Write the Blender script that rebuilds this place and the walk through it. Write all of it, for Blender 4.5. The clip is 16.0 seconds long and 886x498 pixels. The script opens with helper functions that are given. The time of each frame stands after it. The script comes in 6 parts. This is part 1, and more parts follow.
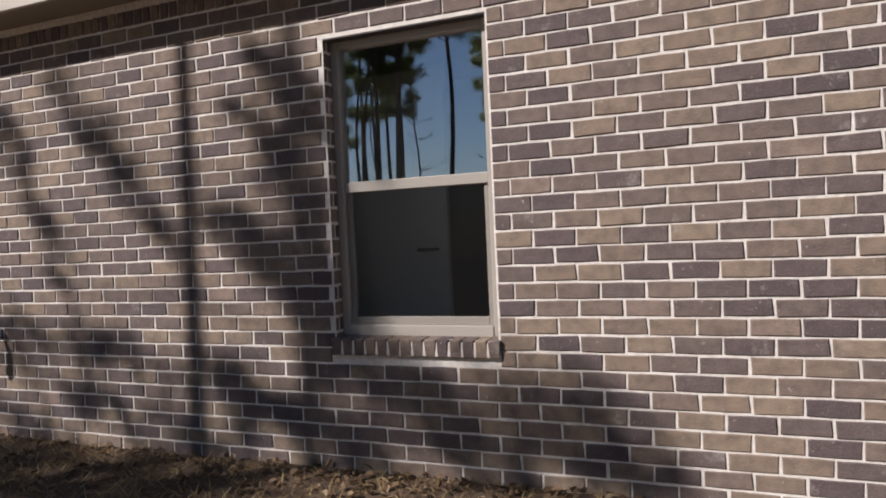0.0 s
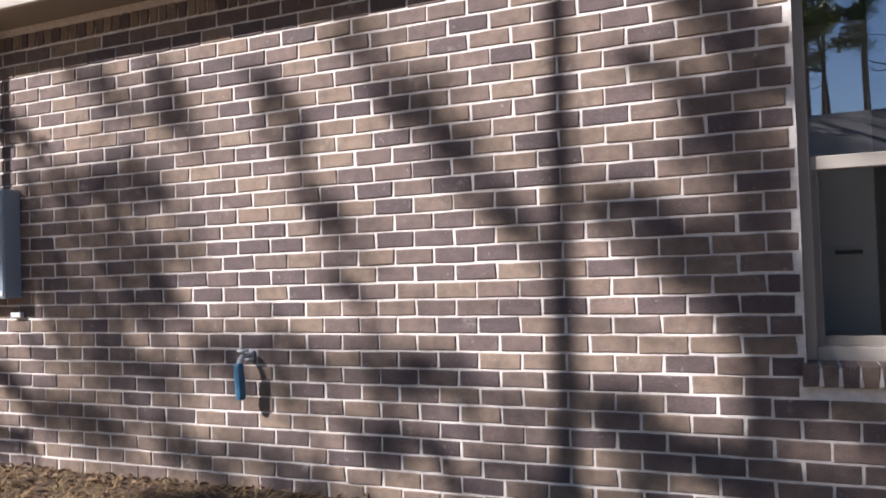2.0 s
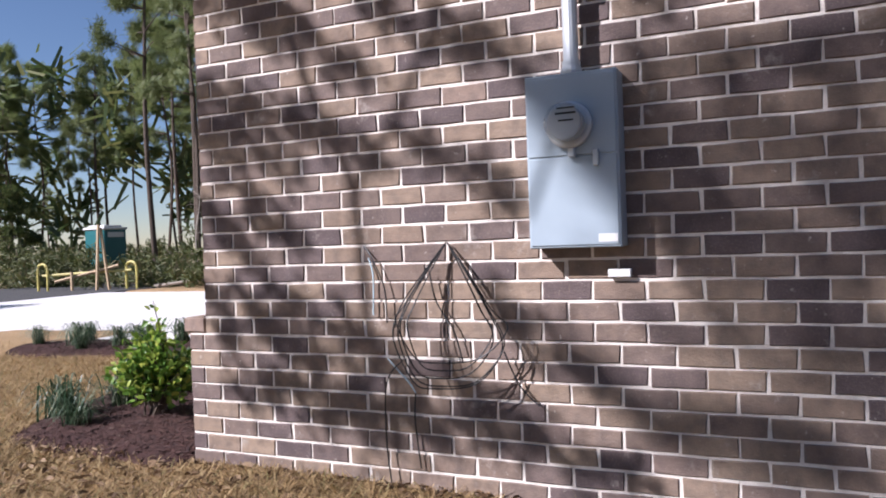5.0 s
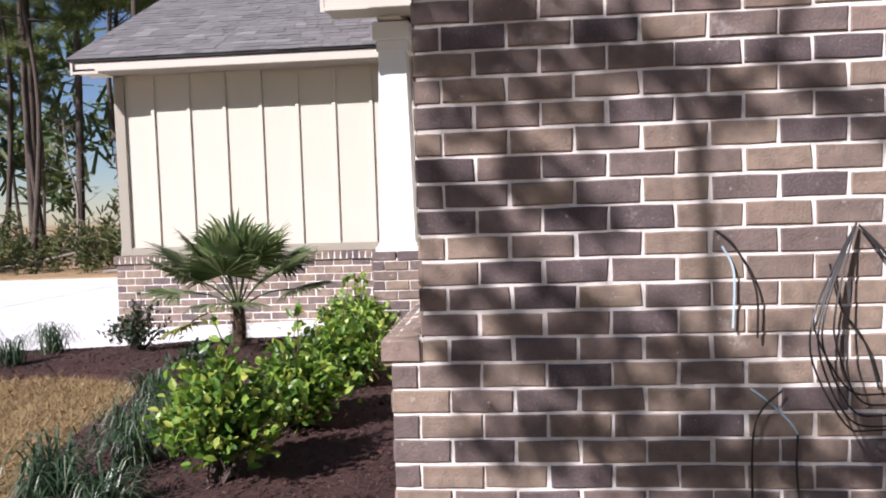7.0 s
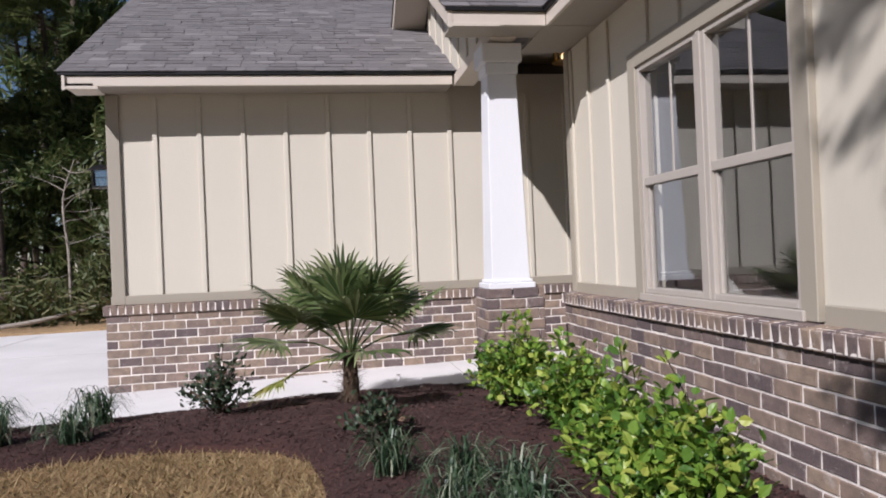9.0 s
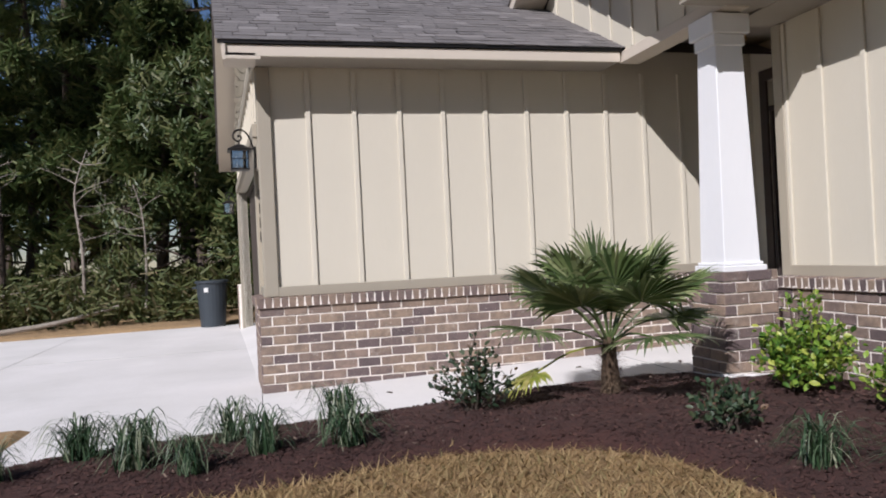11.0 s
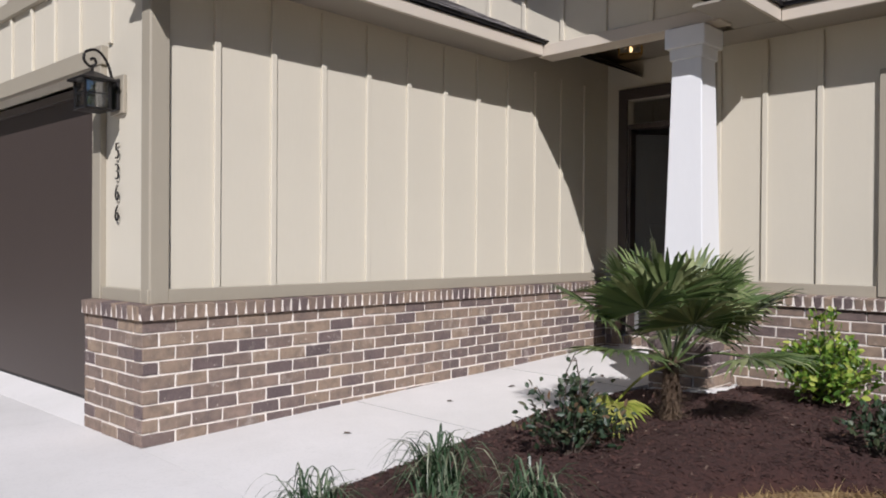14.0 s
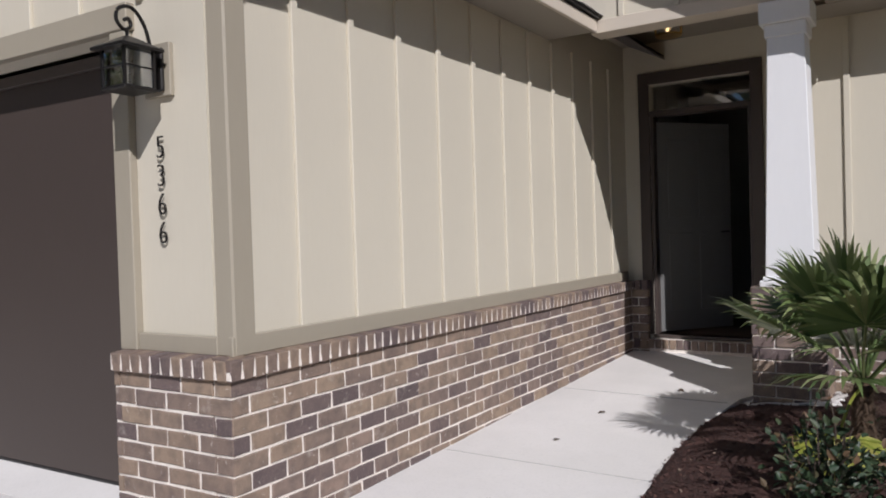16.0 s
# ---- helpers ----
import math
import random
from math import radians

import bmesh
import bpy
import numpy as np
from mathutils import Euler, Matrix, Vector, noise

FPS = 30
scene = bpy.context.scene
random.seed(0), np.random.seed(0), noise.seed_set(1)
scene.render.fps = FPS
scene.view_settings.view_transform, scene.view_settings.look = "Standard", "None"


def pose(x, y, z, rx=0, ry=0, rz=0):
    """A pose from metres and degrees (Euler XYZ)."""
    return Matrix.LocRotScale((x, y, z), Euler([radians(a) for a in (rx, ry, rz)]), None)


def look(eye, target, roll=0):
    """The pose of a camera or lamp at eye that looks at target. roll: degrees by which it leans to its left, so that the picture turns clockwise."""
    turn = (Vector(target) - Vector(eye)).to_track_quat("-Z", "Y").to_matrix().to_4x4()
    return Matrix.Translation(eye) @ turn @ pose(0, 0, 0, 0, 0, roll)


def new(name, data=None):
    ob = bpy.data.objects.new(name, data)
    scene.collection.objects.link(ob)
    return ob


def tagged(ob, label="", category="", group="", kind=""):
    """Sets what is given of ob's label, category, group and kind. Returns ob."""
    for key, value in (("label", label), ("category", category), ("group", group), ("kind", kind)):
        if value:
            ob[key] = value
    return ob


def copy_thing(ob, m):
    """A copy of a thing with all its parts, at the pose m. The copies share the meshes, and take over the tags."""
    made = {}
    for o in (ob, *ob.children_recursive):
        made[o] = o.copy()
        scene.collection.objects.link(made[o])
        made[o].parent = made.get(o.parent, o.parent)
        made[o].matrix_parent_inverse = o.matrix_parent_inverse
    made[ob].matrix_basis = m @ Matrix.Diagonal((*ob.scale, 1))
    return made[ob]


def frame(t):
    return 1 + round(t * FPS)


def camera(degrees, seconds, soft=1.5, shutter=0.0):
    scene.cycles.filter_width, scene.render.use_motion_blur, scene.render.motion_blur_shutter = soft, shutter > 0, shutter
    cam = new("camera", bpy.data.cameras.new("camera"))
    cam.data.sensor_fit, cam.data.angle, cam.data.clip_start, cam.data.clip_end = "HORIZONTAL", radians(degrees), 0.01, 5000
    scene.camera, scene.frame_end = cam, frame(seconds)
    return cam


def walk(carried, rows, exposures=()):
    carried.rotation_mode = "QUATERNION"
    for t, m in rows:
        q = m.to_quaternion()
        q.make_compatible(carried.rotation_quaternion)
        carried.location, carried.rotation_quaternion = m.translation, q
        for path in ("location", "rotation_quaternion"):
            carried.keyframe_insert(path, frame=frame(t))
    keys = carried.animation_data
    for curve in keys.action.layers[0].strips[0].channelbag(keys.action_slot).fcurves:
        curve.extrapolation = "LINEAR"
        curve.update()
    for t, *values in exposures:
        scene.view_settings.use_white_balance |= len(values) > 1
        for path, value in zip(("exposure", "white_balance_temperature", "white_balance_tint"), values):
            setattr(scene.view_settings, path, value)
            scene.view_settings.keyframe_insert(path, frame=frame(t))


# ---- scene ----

cam = camera(61.6, 16.0, soft=1.9)
PATH = [
    (0, (8.486, -3.331, 1.136), (7.687, -1.497, 1.097), -2.6),
    (0.5, (7.913, -3.313, 1.12), (7.071, -1.499, 1.108), -2.5),
    (1, (7.339, -3.291, 1.069), (6.483, -1.484, 1.107), -2.4),
    (1.5, (6.762, -3.255, 1.068), (5.939, -1.433, 1.104), -2.4),
    (2, (6.199, -3.201, 1.042), (5.445, -1.35, 1.091), -1.9),
    (2.5, (5.555, -3.168, 1.01), (4.931, -1.269, 1.077), -1.7),
    (3, (4.961, -3.072, 1.007), (4.353, -1.168, 1.074), -1.4),
    (3.5, (4.349, -3.007, 1.004), (3.64, -1.137, 1.052), -1.3),
    (4, (3.763, -2.95, 1.022), (2.909, -1.141, 1.031), -1.4),
    (4.5, (3.268, -2.85, 0.956), (2.324, -1.086, 0.98), -1.3),
    (4.7, (3.022, -2.851, 0.968), (2.117, -1.067, 0.973), -1.7),
    (6.8, (0.587, -2.415, 1.057), (0.344, -0.433, 0.94), -1.2),
    (7, (0.37, -2.329, 1.059), (0.196, -0.34, 0.952), -1.8),
    (7.5, (-0.194, -2.155, 1.059), (-0.195, -0.156, 0.992), -1.2),
    (8, (-0.782, -2.004, 1.056), (-0.635, -0.01, 1.028), -1.2),
    (8.5, (-1.394, -1.89, 1.034), (-1.133, 0.093, 1.025), -1.8),
    (9, (-1.952, -1.758, 1.015), (-1.63, 0.216, 1.025), -2.4),
    (9.5, (-2.492, -1.611, 1.029), (-2.137, 0.357, 1.056), -3.2),
    (10, (-3.033, -1.456, 1.021), (-2.656, 0.508, 1.055), -3.6),
    (10.2, (-3.225, -1.377, 1.01), (-2.843, 0.586, 1.04), -3.5),
    (12.3, (-4.824, -0.04, 0.933), (-3.928, 1.747, 0.899), -0.9),
    (12.5, (-4.915, 0.092, 0.932), (-3.937, 1.836, 0.903), -0.6),
    (13, (-5.252, 0.411, 0.974), (-4.041, 2.003, 0.945), 0.4),
    (13.5, (-5.559, 0.917, 0.959), (-4.185, 2.371, 0.951), 0.6),
    (14, (-5.763, 1.388, 1.009), (-4.33, 2.783, 0.996), 0.4),
    (14.5, (-5.871, 1.705, 1.059), (-4.421, 3.083, 1.044), -0.1),
    (15, (-6.031, 2.291, 1.06), (-4.508, 3.587, 1.057), -0.8),
    (15.5, (-6.068, 2.686, 1.108), (-4.523, 3.956, 1.1), -1.1),
    (16, (-5.983, 3.116, 1.131), (-4.315, 4.218, 1.095), -1.8),
]
walk(cam, [(t, look(eye, target, roll)) for t, eye, target, roll in PATH],
     exposures=[(0, 0.08, 6200, 16), (0.6, 0.08, 6150, 16), (1.5, 0.76, 6000, 17), (3.0, 0.85, 6000, 22), (4.7, 0.85, 5800, 22), (7.0, 0.75, 5850, 21), (8.0, 0.42, 5800, 22),
                (9.0, 0.17, 5850, 20), (12.5, 0.09, 5900, 17), (14.5, 0.0, 5950, 16), (15.5, -0.1, 5950, 16), (16.0, -0.17, 5950, 16)])

# ---------------------------------------------------------------- light
SUN_WAY = Vector((0.9, 1.0, -1.0)).normalized()      # the way the sunlight travels
sun = new("sun", bpy.data.lights.new("sun", "SUN"))
sun.data.energy, sun.data.angle, sun.data.color = 5.0, radians(0.55), (1.0, 0.945, 0.86)
sun.matrix_world = look((-20, -22, 25), Vector((-20, -22, 25)) + SUN_WAY)
world = bpy.data.worlds.new("sky")
scene.world = world
world.use_nodes = True
wn = world.node_tree.nodes
sky = wn.new("ShaderNodeTexSky")
sky.sky_type, sky.sun_disc = "NISHITA", False
sky.sun_elevation = math.asin(-SUN_WAY.z)
sky.sun_rotation = math.atan2(-SUN_WAY.x, -SUN_WAY.y)
sky.air_density, sky.dust_density, sky.ozone_density = 1.0, 0.05, 2.5
wn["Background"].inputs["Strength"].default_value = 0.053
world.node_tree.links.new(sky.outputs["Color"], wn["Background"].inputs["Color"])


# ---------------------------------------------------------------- materials
class Mat:
    """A small builder of node materials."""

    def __init__(self, name, rough=0.7, metal=0.0):
        self.m = bpy.data.materials.new(name)
        self.m.use_nodes = True
        self.t = self.m.node_tree
        self.b = self.t.nodes["Principled BSDF"]
        self.b.inputs["Roughness"].default_value = rough
        self.b.inputs["Metallic"].default_value = metal
        self.pos = self.t.nodes.new("ShaderNodeNewGeometry")

    def node(self, kind, **values):
        n = self.t.nodes.new(kind)
        for k, v in values.items():
            n.inputs[k].default_value = v
        return n

    def link(self, a, b):
        self.t.links.new(a, b)

    def noise(self, scale, detail=4.0, rough=0.55, stretch=None):
        n = self.node("ShaderNodeTexNoise", Scale=scale, Detail=detail, Roughness=rough)
        if stretch:
            v = self.t.nodes.new("ShaderNodeVectorMath")
            v.operation = "MULTIPLY"
            v.inputs[1].default_value = stretch
            self.link(self.pos.outputs["Position"], v.inputs[0])
            self.link(v.outputs[0], n.inputs["Vector"])
        else:
            self.link(self.pos.outputs["Position"], n.inputs["Vector"])
        return n.outputs["Fac"]

    def ramp(self, fac, stops, mode="LINEAR"):
        r = self.t.nodes.new("ShaderNodeValToRGB")
        r.color_ramp.interpolation = mode
        e = r.color_ramp.elements
        while len(e) < len(stops):
            e.new(0.5)
        for el, (p, c) in zip(e, stops):
            el.position, el.color = p, (*c, 1) if len(c) == 3 else c
        self.link(fac, r.inputs["Fac"])
        return r.outputs["Color"]

    def grey(self, fac, lo, hi, a=0.0, b=1.0):
        n = self.node("ShaderNodeMapRange")
        for k, v in zip(("From Min", "From Max", "To Min", "To Max"), (lo, hi, a, b)):
            n.inputs[k].default_value = v
        self.link(fac, n.inputs["Value"])
        return n.outputs["Result"]

    def mix(self, fac, a, b, mode="MIX"):
        n = self.t.nodes.new("ShaderNodeMix")
        n.data_type, n.blend_type = "RGBA", mode
        for i, v in ((0, fac), (6, a), (7, b)):
            if isinstance(v, (int, float)):
                n.inputs[i].default_value = v
            elif isinstance(v, tuple):
                n.inputs[i].default_value = (*v, 1)
            else:
                self.link(v, n.inputs[i])
        return n.outputs[2]

    def rnd(self):
        """A random number for each piece, be it an object or an island of a joined mesh."""
        o = self.t.nodes.new("ShaderNodeObjectInfo")
        a = self.t.nodes.new("ShaderNodeMath")
        a.operation = "ADD"
        self.link(o.outputs["Random"], a.inputs[0])
        self.link(self.pos.outputs["Random Per Island"], a.inputs[1])
        f = self.t.nodes.new("ShaderNodeMath")
        f.operation = "FRACT"
        self.link(a.outputs[0], f.inputs[0])
        return f.outputs[0]

    def colour(self, c):
        if isinstance(c, tuple):
            self.b.inputs["Base Color"].default_value = (*c, 1)
        else:
            self.link(c, self.b.inputs["Base Color"])
        return self

    def rough(self, r):
        self.link(r, self.b.inputs["Roughness"])
        return self

    def bump(self, fac, strength=0.3, dist=0.01):
        n = self.node("ShaderNodeBump", Strength=strength, Distance=dist)
        self.link(fac, n.inputs["Height"])
        self.link(n.outputs["Normal"], self.b.inputs["Normal"])
        return self


def painted(name, c, rough=0.6, grain=(40, 40, 40), depth=0.0015, dirt=0.08, metal=0.0):
    m = Mat(name, rough, metal)
    big, fine = m.noise(1.3, 3), m.noise(1.0, 3, stretch=grain)
    col = m.mix(m.grey(big, 0.35, 0.7, 0.0, dirt * 2), c, tuple(v * 0.8 for v in c))
    col = m.mix(m.grey(fine, 0.3, 0.7, 0.0, dirt), col, tuple(v * 0.7 for v in c))
    m.colour(col).bump(fine, 0.35, depth)
    return m.m


def brick_material():
    m = Mat("brick", 0.85)
    r = m.rnd()
    base = m.ramp(r, [(0.0, (0.105, 0.077, 0.077)), (0.14, (0.135, 0.098, 0.094)), (0.3, (0.185, 0.134, 0.112)), (0.5, (0.258, 0.187, 0.137)),
                      (0.72, (0.298, 0.22, 0.157)), (0.86, (0.195, 0.143, 0.118)), (0.94, (0.135, 0.099, 0.094)), (1.0, (0.285, 0.205, 0.16))])
    n1, n2, n3 = m.noise(16, 5), m.noise(120, 4), m.noise(5.5, 6, 0.7)
    col = m.mix(m.grey(n1, 0.4, 0.75, 0, 0.55), base, (0.06, 0.048, 0.05))
    col = m.mix(m.grey(n2, 0.5, 0.8, 0, 0.4), col, (0.27, 0.22, 0.17))
    n4 = m.noise(28, 6, 0.75)
    col = m.mix(m.grey(n3, 0.6, 0.72, 0, 0.5), col, (0.5, 0.45, 0.40))
    col = m.mix(m.grey(n4, 0.62, 0.72, 0, 0.75), col, (0.66, 0.6, 0.53))
    m.colour(col).bump(m.mix(0.5, n1, n2), 0.9, 0.007)
    return m.m


def mortar_material():
    m = Mat("mortar", 0.95)
    n1, n2 = m.noise(30, 5), m.noise(260, 3)
    m.colour(m.mix(m.grey(n1, 0.35, 0.7), (0.85, 0.79, 0.72), (0.66, 0.6, 0.54))).bump(n2, 0.6, 0.004)
    return m.m


def concrete_material():
    m = Mat("concrete", 0.9)
    n1, n2, n3 = m.noise(0.9, 5, 0.6), m.noise(60, 5), m.noise(4, 5, 0.7)
    col = m.mix(m.grey(n1, 0.35, 0.7), (0.70, 0.68, 0.66), (0.60, 0.585, 0.56))
    col = m.mix(m.grey(n3, 0.6, 0.8, 0, 0.4), col, (0.48, 0.47, 0.45))
    m.colour(m.mix(m.grey(n2, 0.5, 0.8, 0, 0.35), col, (0.5, 0.49, 0.47))).bump(n2, 0.3, 0.002)
    return m.m


def shingle_material():
    m = Mat("shingle", 0.95)
    r = m.rnd()
    col = m.ramp(r, [(0, (0.10, 0.092, 0.09)), (0.5, (0.13, 0.12, 0.116)), (0.9, (0.155, 0.142, 0.138)), (1, (0.21, 0.195, 0.19))])
    n = m.noise(220, 3)
    m.colour(m.mix(m.grey(n, 0.4, 0.75, 0, 0.5), col, (0.26, 0.245, 0.24))).bump(n, 0.8, 0.004)
    return m.m


def leaf_material(name, stops, rough=0.45, through_light=0.25):
    m = Mat(name, rough)
    col = m.ramp(m.rnd(), stops)
    col = m.mix(m.grey(m.noise(9, 3), 0.35, 0.7, 0, 0.35), col, tuple(v * 0.55 for v in stops[0][1]))
    m.colour(col)
    tr = m.node("ShaderNodeBsdfTranslucent")
    m.link(col, tr.inputs["Color"])
    mix = m.node("ShaderNodeMixShader", Fac=through_light)
    m.link(m.b.outputs[0], mix.inputs[1])
    m.link(tr.outputs[0], mix.inputs[2])
    m.link(mix.outputs[0], m.t.nodes["Material Output"].inputs["Surface"])
    return m.m


def glass_material(name="window_glass", gloss=0.13, tint=(0.88, 0.89, 0.885, 1)):
    m = Mat(name, 0.0)
    gl = m.node("ShaderNodeBsdfGlossy", Roughness=0.004)
    gl.inputs["Color"].default_value = (0.95, 0.97, 1, 1)
    tp = m.node("ShaderNodeBsdfTransparent")
    tp.inputs["Color"].default_value = tint
    fr = m.node("ShaderNodeLayerWeight", Blend=0.5)
    pw = m.t.nodes.new("ShaderNodeMath")
    pw.operation = "POWER"
    pw.inputs[1].default_value = 5.0
    m.link(fr.outputs["Facing"], pw.inputs[0])
    mix = m.t.nodes.new("ShaderNodeMixShader")
    m.link(m.grey(pw.outputs[0], 0, 1, gloss, 1.0), mix.inputs[0])
    m.link(tp.outputs[0], mix.inputs[1])
    m.link(gl.outputs[0], mix.inputs[2])
    m.link(mix.outputs[0], m.t.nodes["Material Output"].inputs["Surface"])
    return m.m


def screen_material():
    m = Mat("insect_screen", 0.8)
    m.colour((0.006, 0.006, 0.006))
    tp = m.node("ShaderNodeBsdfTransparent")
    mix = m.node("ShaderNodeMixShader", Fac=0.12)
    m.link(tp.outputs[0], mix.inputs[1])
    m.link(m.b.outputs[0], mix.inputs[2])
    m.link(mix.outputs[0], m.t.nodes["Material Output"].inputs["Surface"])
    return m.m


def ground_material(name, a, b, c, scale=1.0, bump=0.02, shaded_earth=None):
    m = Mat(name, 0.95)
    n1, n2, n3 = m.noise(0.7 * scale, 5, 0.6), m.noise(9 * scale, 5, 0.7), m.noise(70 * scale, 4, 0.7)
    col = m.mix(m.grey(n1, 0.35, 0.68), a, b)
    col = m.mix(m.grey(n2, 0.45, 0.7, 0, 0.8), col, c)
    col = m.mix(m.grey(n3, 0.45, 0.75, 0, 0.6), col, tuple(v * 0.45 for v in a))
    if shaded_earth:                                        # brown ground and pine straw in the side yard, darkened to stand for shade
        xyz = m.t.nodes.new("ShaderNodeSeparateXYZ")
        m.link(m.pos.outputs["Position"], xyz.inputs[0])
        bare = m.mix(m.grey(n3, 0.4, 0.7), shaded_earth, tuple(v * 0.5 for v in shaded_earth))
        col = m.mix(m.grey(xyz.outputs["X"], 0.3, 2.2), col, bare)
    m.colour(col).bump(m.mix(0.5, n2, n3), 0.8, bump)
    return m.m


BRICK, MORTAR, CONCRETE, SHINGLE, GLASS = brick_material(), mortar_material(), concrete_material(), shingle_material(), glass_material()
SIDING = painted("siding_paint", (0.572, 0.53, 0.435), 0.65, (60, 60, 9), 0.0015, 0.06)
TRIM = painted("trim_paint", (0.335, 0.30, 0.235), 0.55, (50, 50, 12), 0.001, 0.08)
FASCIA = painted("fascia_paint", (0.55, 0.49, 0.41), 0.5, (10, 10, 40), 0.001, 0.06)
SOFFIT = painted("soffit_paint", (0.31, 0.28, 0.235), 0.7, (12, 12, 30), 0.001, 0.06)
WHITE = painted("white_paint", (0.72, 0.725, 0.735), 0.5, (40, 40, 12), 0.001, 0.05)
VINYL = painted("window_vinyl", (0.40, 0.36, 0.31), 0.4, (30, 30, 30), 0.0006, 0.06)
DOOR_BROWN = painted("garage_door_paint", (0.056, 0.042, 0.037), 0.5, (70, 70, 8), 0.001, 0.12)
DOOR_GREY = painted("entry_door_paint", (0.14, 0.14, 0.137), 0.5, (50, 50, 8), 0.0008, 0.1)
INNER_DOOR = painted("inner_door_paint", (0.78, 0.79, 0.77), 0.5, (30, 30, 8), 0.0008, 0.05)
ROOM_WALL = painted("room_wall_paint", (0.42, 0.42, 0.39), 0.8, (30, 30, 30), 0.0006, 0.04)
ROOM_FLOOR = painted("room_floor_board", (0.16, 0.11, 0.075), 0.5, (4, 50, 50), 0.001, 0.2)
STEEL = painted("galvanised_steel", (0.50, 0.535, 0.56), 0.45, (20, 20, 20), 0.0005, 0.12, 0.35)
BOX_PAINT = painted("meter_box_paint", (0.33, 0.40, 0.455), 0.45, (25, 25, 25), 0.0004, 0.1)
BLACK_IRON = painted("black_iron", (0.022, 0.02, 0.02), 0.4, (60, 60, 60), 0.0008, 0.2, 0.5)
RUBBER = painted("black_cable", (0.016, 0.015, 0.015), 0.5, (60, 60, 60), 0.0004, 0.1)
BLUE_TAPE = painted("blue_plastic", (0.05, 0.16, 0.26), 0.4, (30, 30, 30), 0.0005, 0.1)
PALE_WIRE = painted("pale_blue_wire", (0.42, 0.55, 0.6), 0.5, (40, 40, 40), 0.0003, 0.1)
LABEL = painted("paper_label", (0.72, 0.72, 0.70), 0.6, (40, 40, 40), 0.0002, 0.08)
DIAL = painted("grey_dial", (0.42, 0.44, 0.45), 0.5, (40, 40, 40), 0.0003, 0.1)
BRASS = painted("brass", (0.55, 0.36, 0.13), 0.3, (40, 40, 40), 0.0005, 0.1, 0.9)
BIN = painted("bin_plastic", (0.035, 0.045, 0.055), 0.5, (20, 20, 20), 0.001, 0.2)
TEAL = painted("teal_plastic", (0.01, 0.13, 0.14), 0.45, (6, 6, 6), 0.001, 0.15)
YELLOW = painted("yellow_paint", (0.55, 0.47, 0.14), 0.5, (30, 30, 30), 0.0006, 0.15)
RAW_WOOD = painted("raw_wood", (0.42, 0.31, 0.19), 0.75, (30, 30, 6), 0.001, 0.2)
MULCH = ground_material("mulch", (0.055, 0.021, 0.016), (0.075, 0.03, 0.022), (0.03, 0.013, 0.011), 2.5, 0.03)
LAWN = ground_material("dry_lawn", (0.43, 0.285, 0.145), (0.33, 0.22, 0.11), (0.20, 0.135, 0.065), 1.4, 0.03, (0.14, 0.09, 0.055))
ASPHALT = ground_material("asphalt", (0.055, 0.054, 0.055), (0.07, 0.068, 0.066), (0.045, 0.045, 0.046), 1.5, 0.006)
BARK = ground_material("pine_bark", (0.095, 0.07, 0.052), (0.12, 0.09, 0.07), (0.05, 0.036, 0.028), 2.0, 0.03)
PALE_BARK = ground_material("dead_wood", (0.34, 0.30, 0.25), (0.28, 0.24, 0.20), (0.20, 0.17, 0.14), 2.0, 0.02)
PALM_FIBRE = ground_material("palm_fibre", (0.11, 0.068, 0.04), (0.15, 0.10, 0.06), (0.05, 0.032, 0.022), 6.0, 0.03)
PINE_LEAF = leaf_material("pine_needles", [(0, (0.12, 0.16, 0.05)), (0.5, (0.19, 0.24, 0.075)), (1, (0.28, 0.31, 0.11))], 0.55, 0.45)
OAK_LEAF = leaf_material("oak_leaves", [(0, (0.06, 0.095, 0.03)), (0.5, (0.10, 0.14, 0.045)), (1, (0.19, 0.19, 0.07))], 0.5, 0.35)
BUSH_LEAF = leaf_material("undergrowth_leaves", [(0, (0.06, 0.08, 0.025)), (0.5, (0.11, 0.13, 0.04)), (0.8, (0.17, 0.17, 0.065)), (1, (0.22, 0.18, 0.10))], 0.6, 0.35)
SHRUB_LEAF = leaf_material("shrub_leaves", [(0, (0.055, 0.13, 0.02)), (0.4, (0.14, 0.27, 0.035)), (0.75, (0.30, 0.43, 0.06)), (1, (0.53, 0.56, 0.11))], 0.4, 0.35)
ROSE_LEAF = leaf_material("dark_leaves", [(0, (0.022, 0.045, 0.022)), (0.6, (0.045, 0.075, 0.035)), (0.92, (0.08, 0.10, 0.05)), (1, (0.22, 0.12, 0.07))], 0.5, 0.2)
BLADE = leaf_material("lily_turf_blades", [(0, (0.03, 0.065, 0.028)), (0.6, (0.055, 0.10, 0.045)), (0.8, (0.14, 0.19, 0.11)), (1, (0.34, 0.36, 0.24))], 0.4, 0.25)
PALM_LEAF = leaf_material("palm_leaves", [(0, (0.07, 0.115, 0.04)), (0.6, (0.15, 0.20, 0.07)), (1, (0.36, 0.39, 0.19))], 0.32, 0.2)
PALM_OLD = leaf_material("yellow_palm_leaf", [(0, (0.22, 0.27, 0.04)), (0.6, (0.36, 0.38, 0.07)), (1, (0.46, 0.40, 0.14))], 0.5, 0.3)
LIT = Mat("lit_bulb", 0.4)
LIT.colour((0.8, 0.6, 0.3))
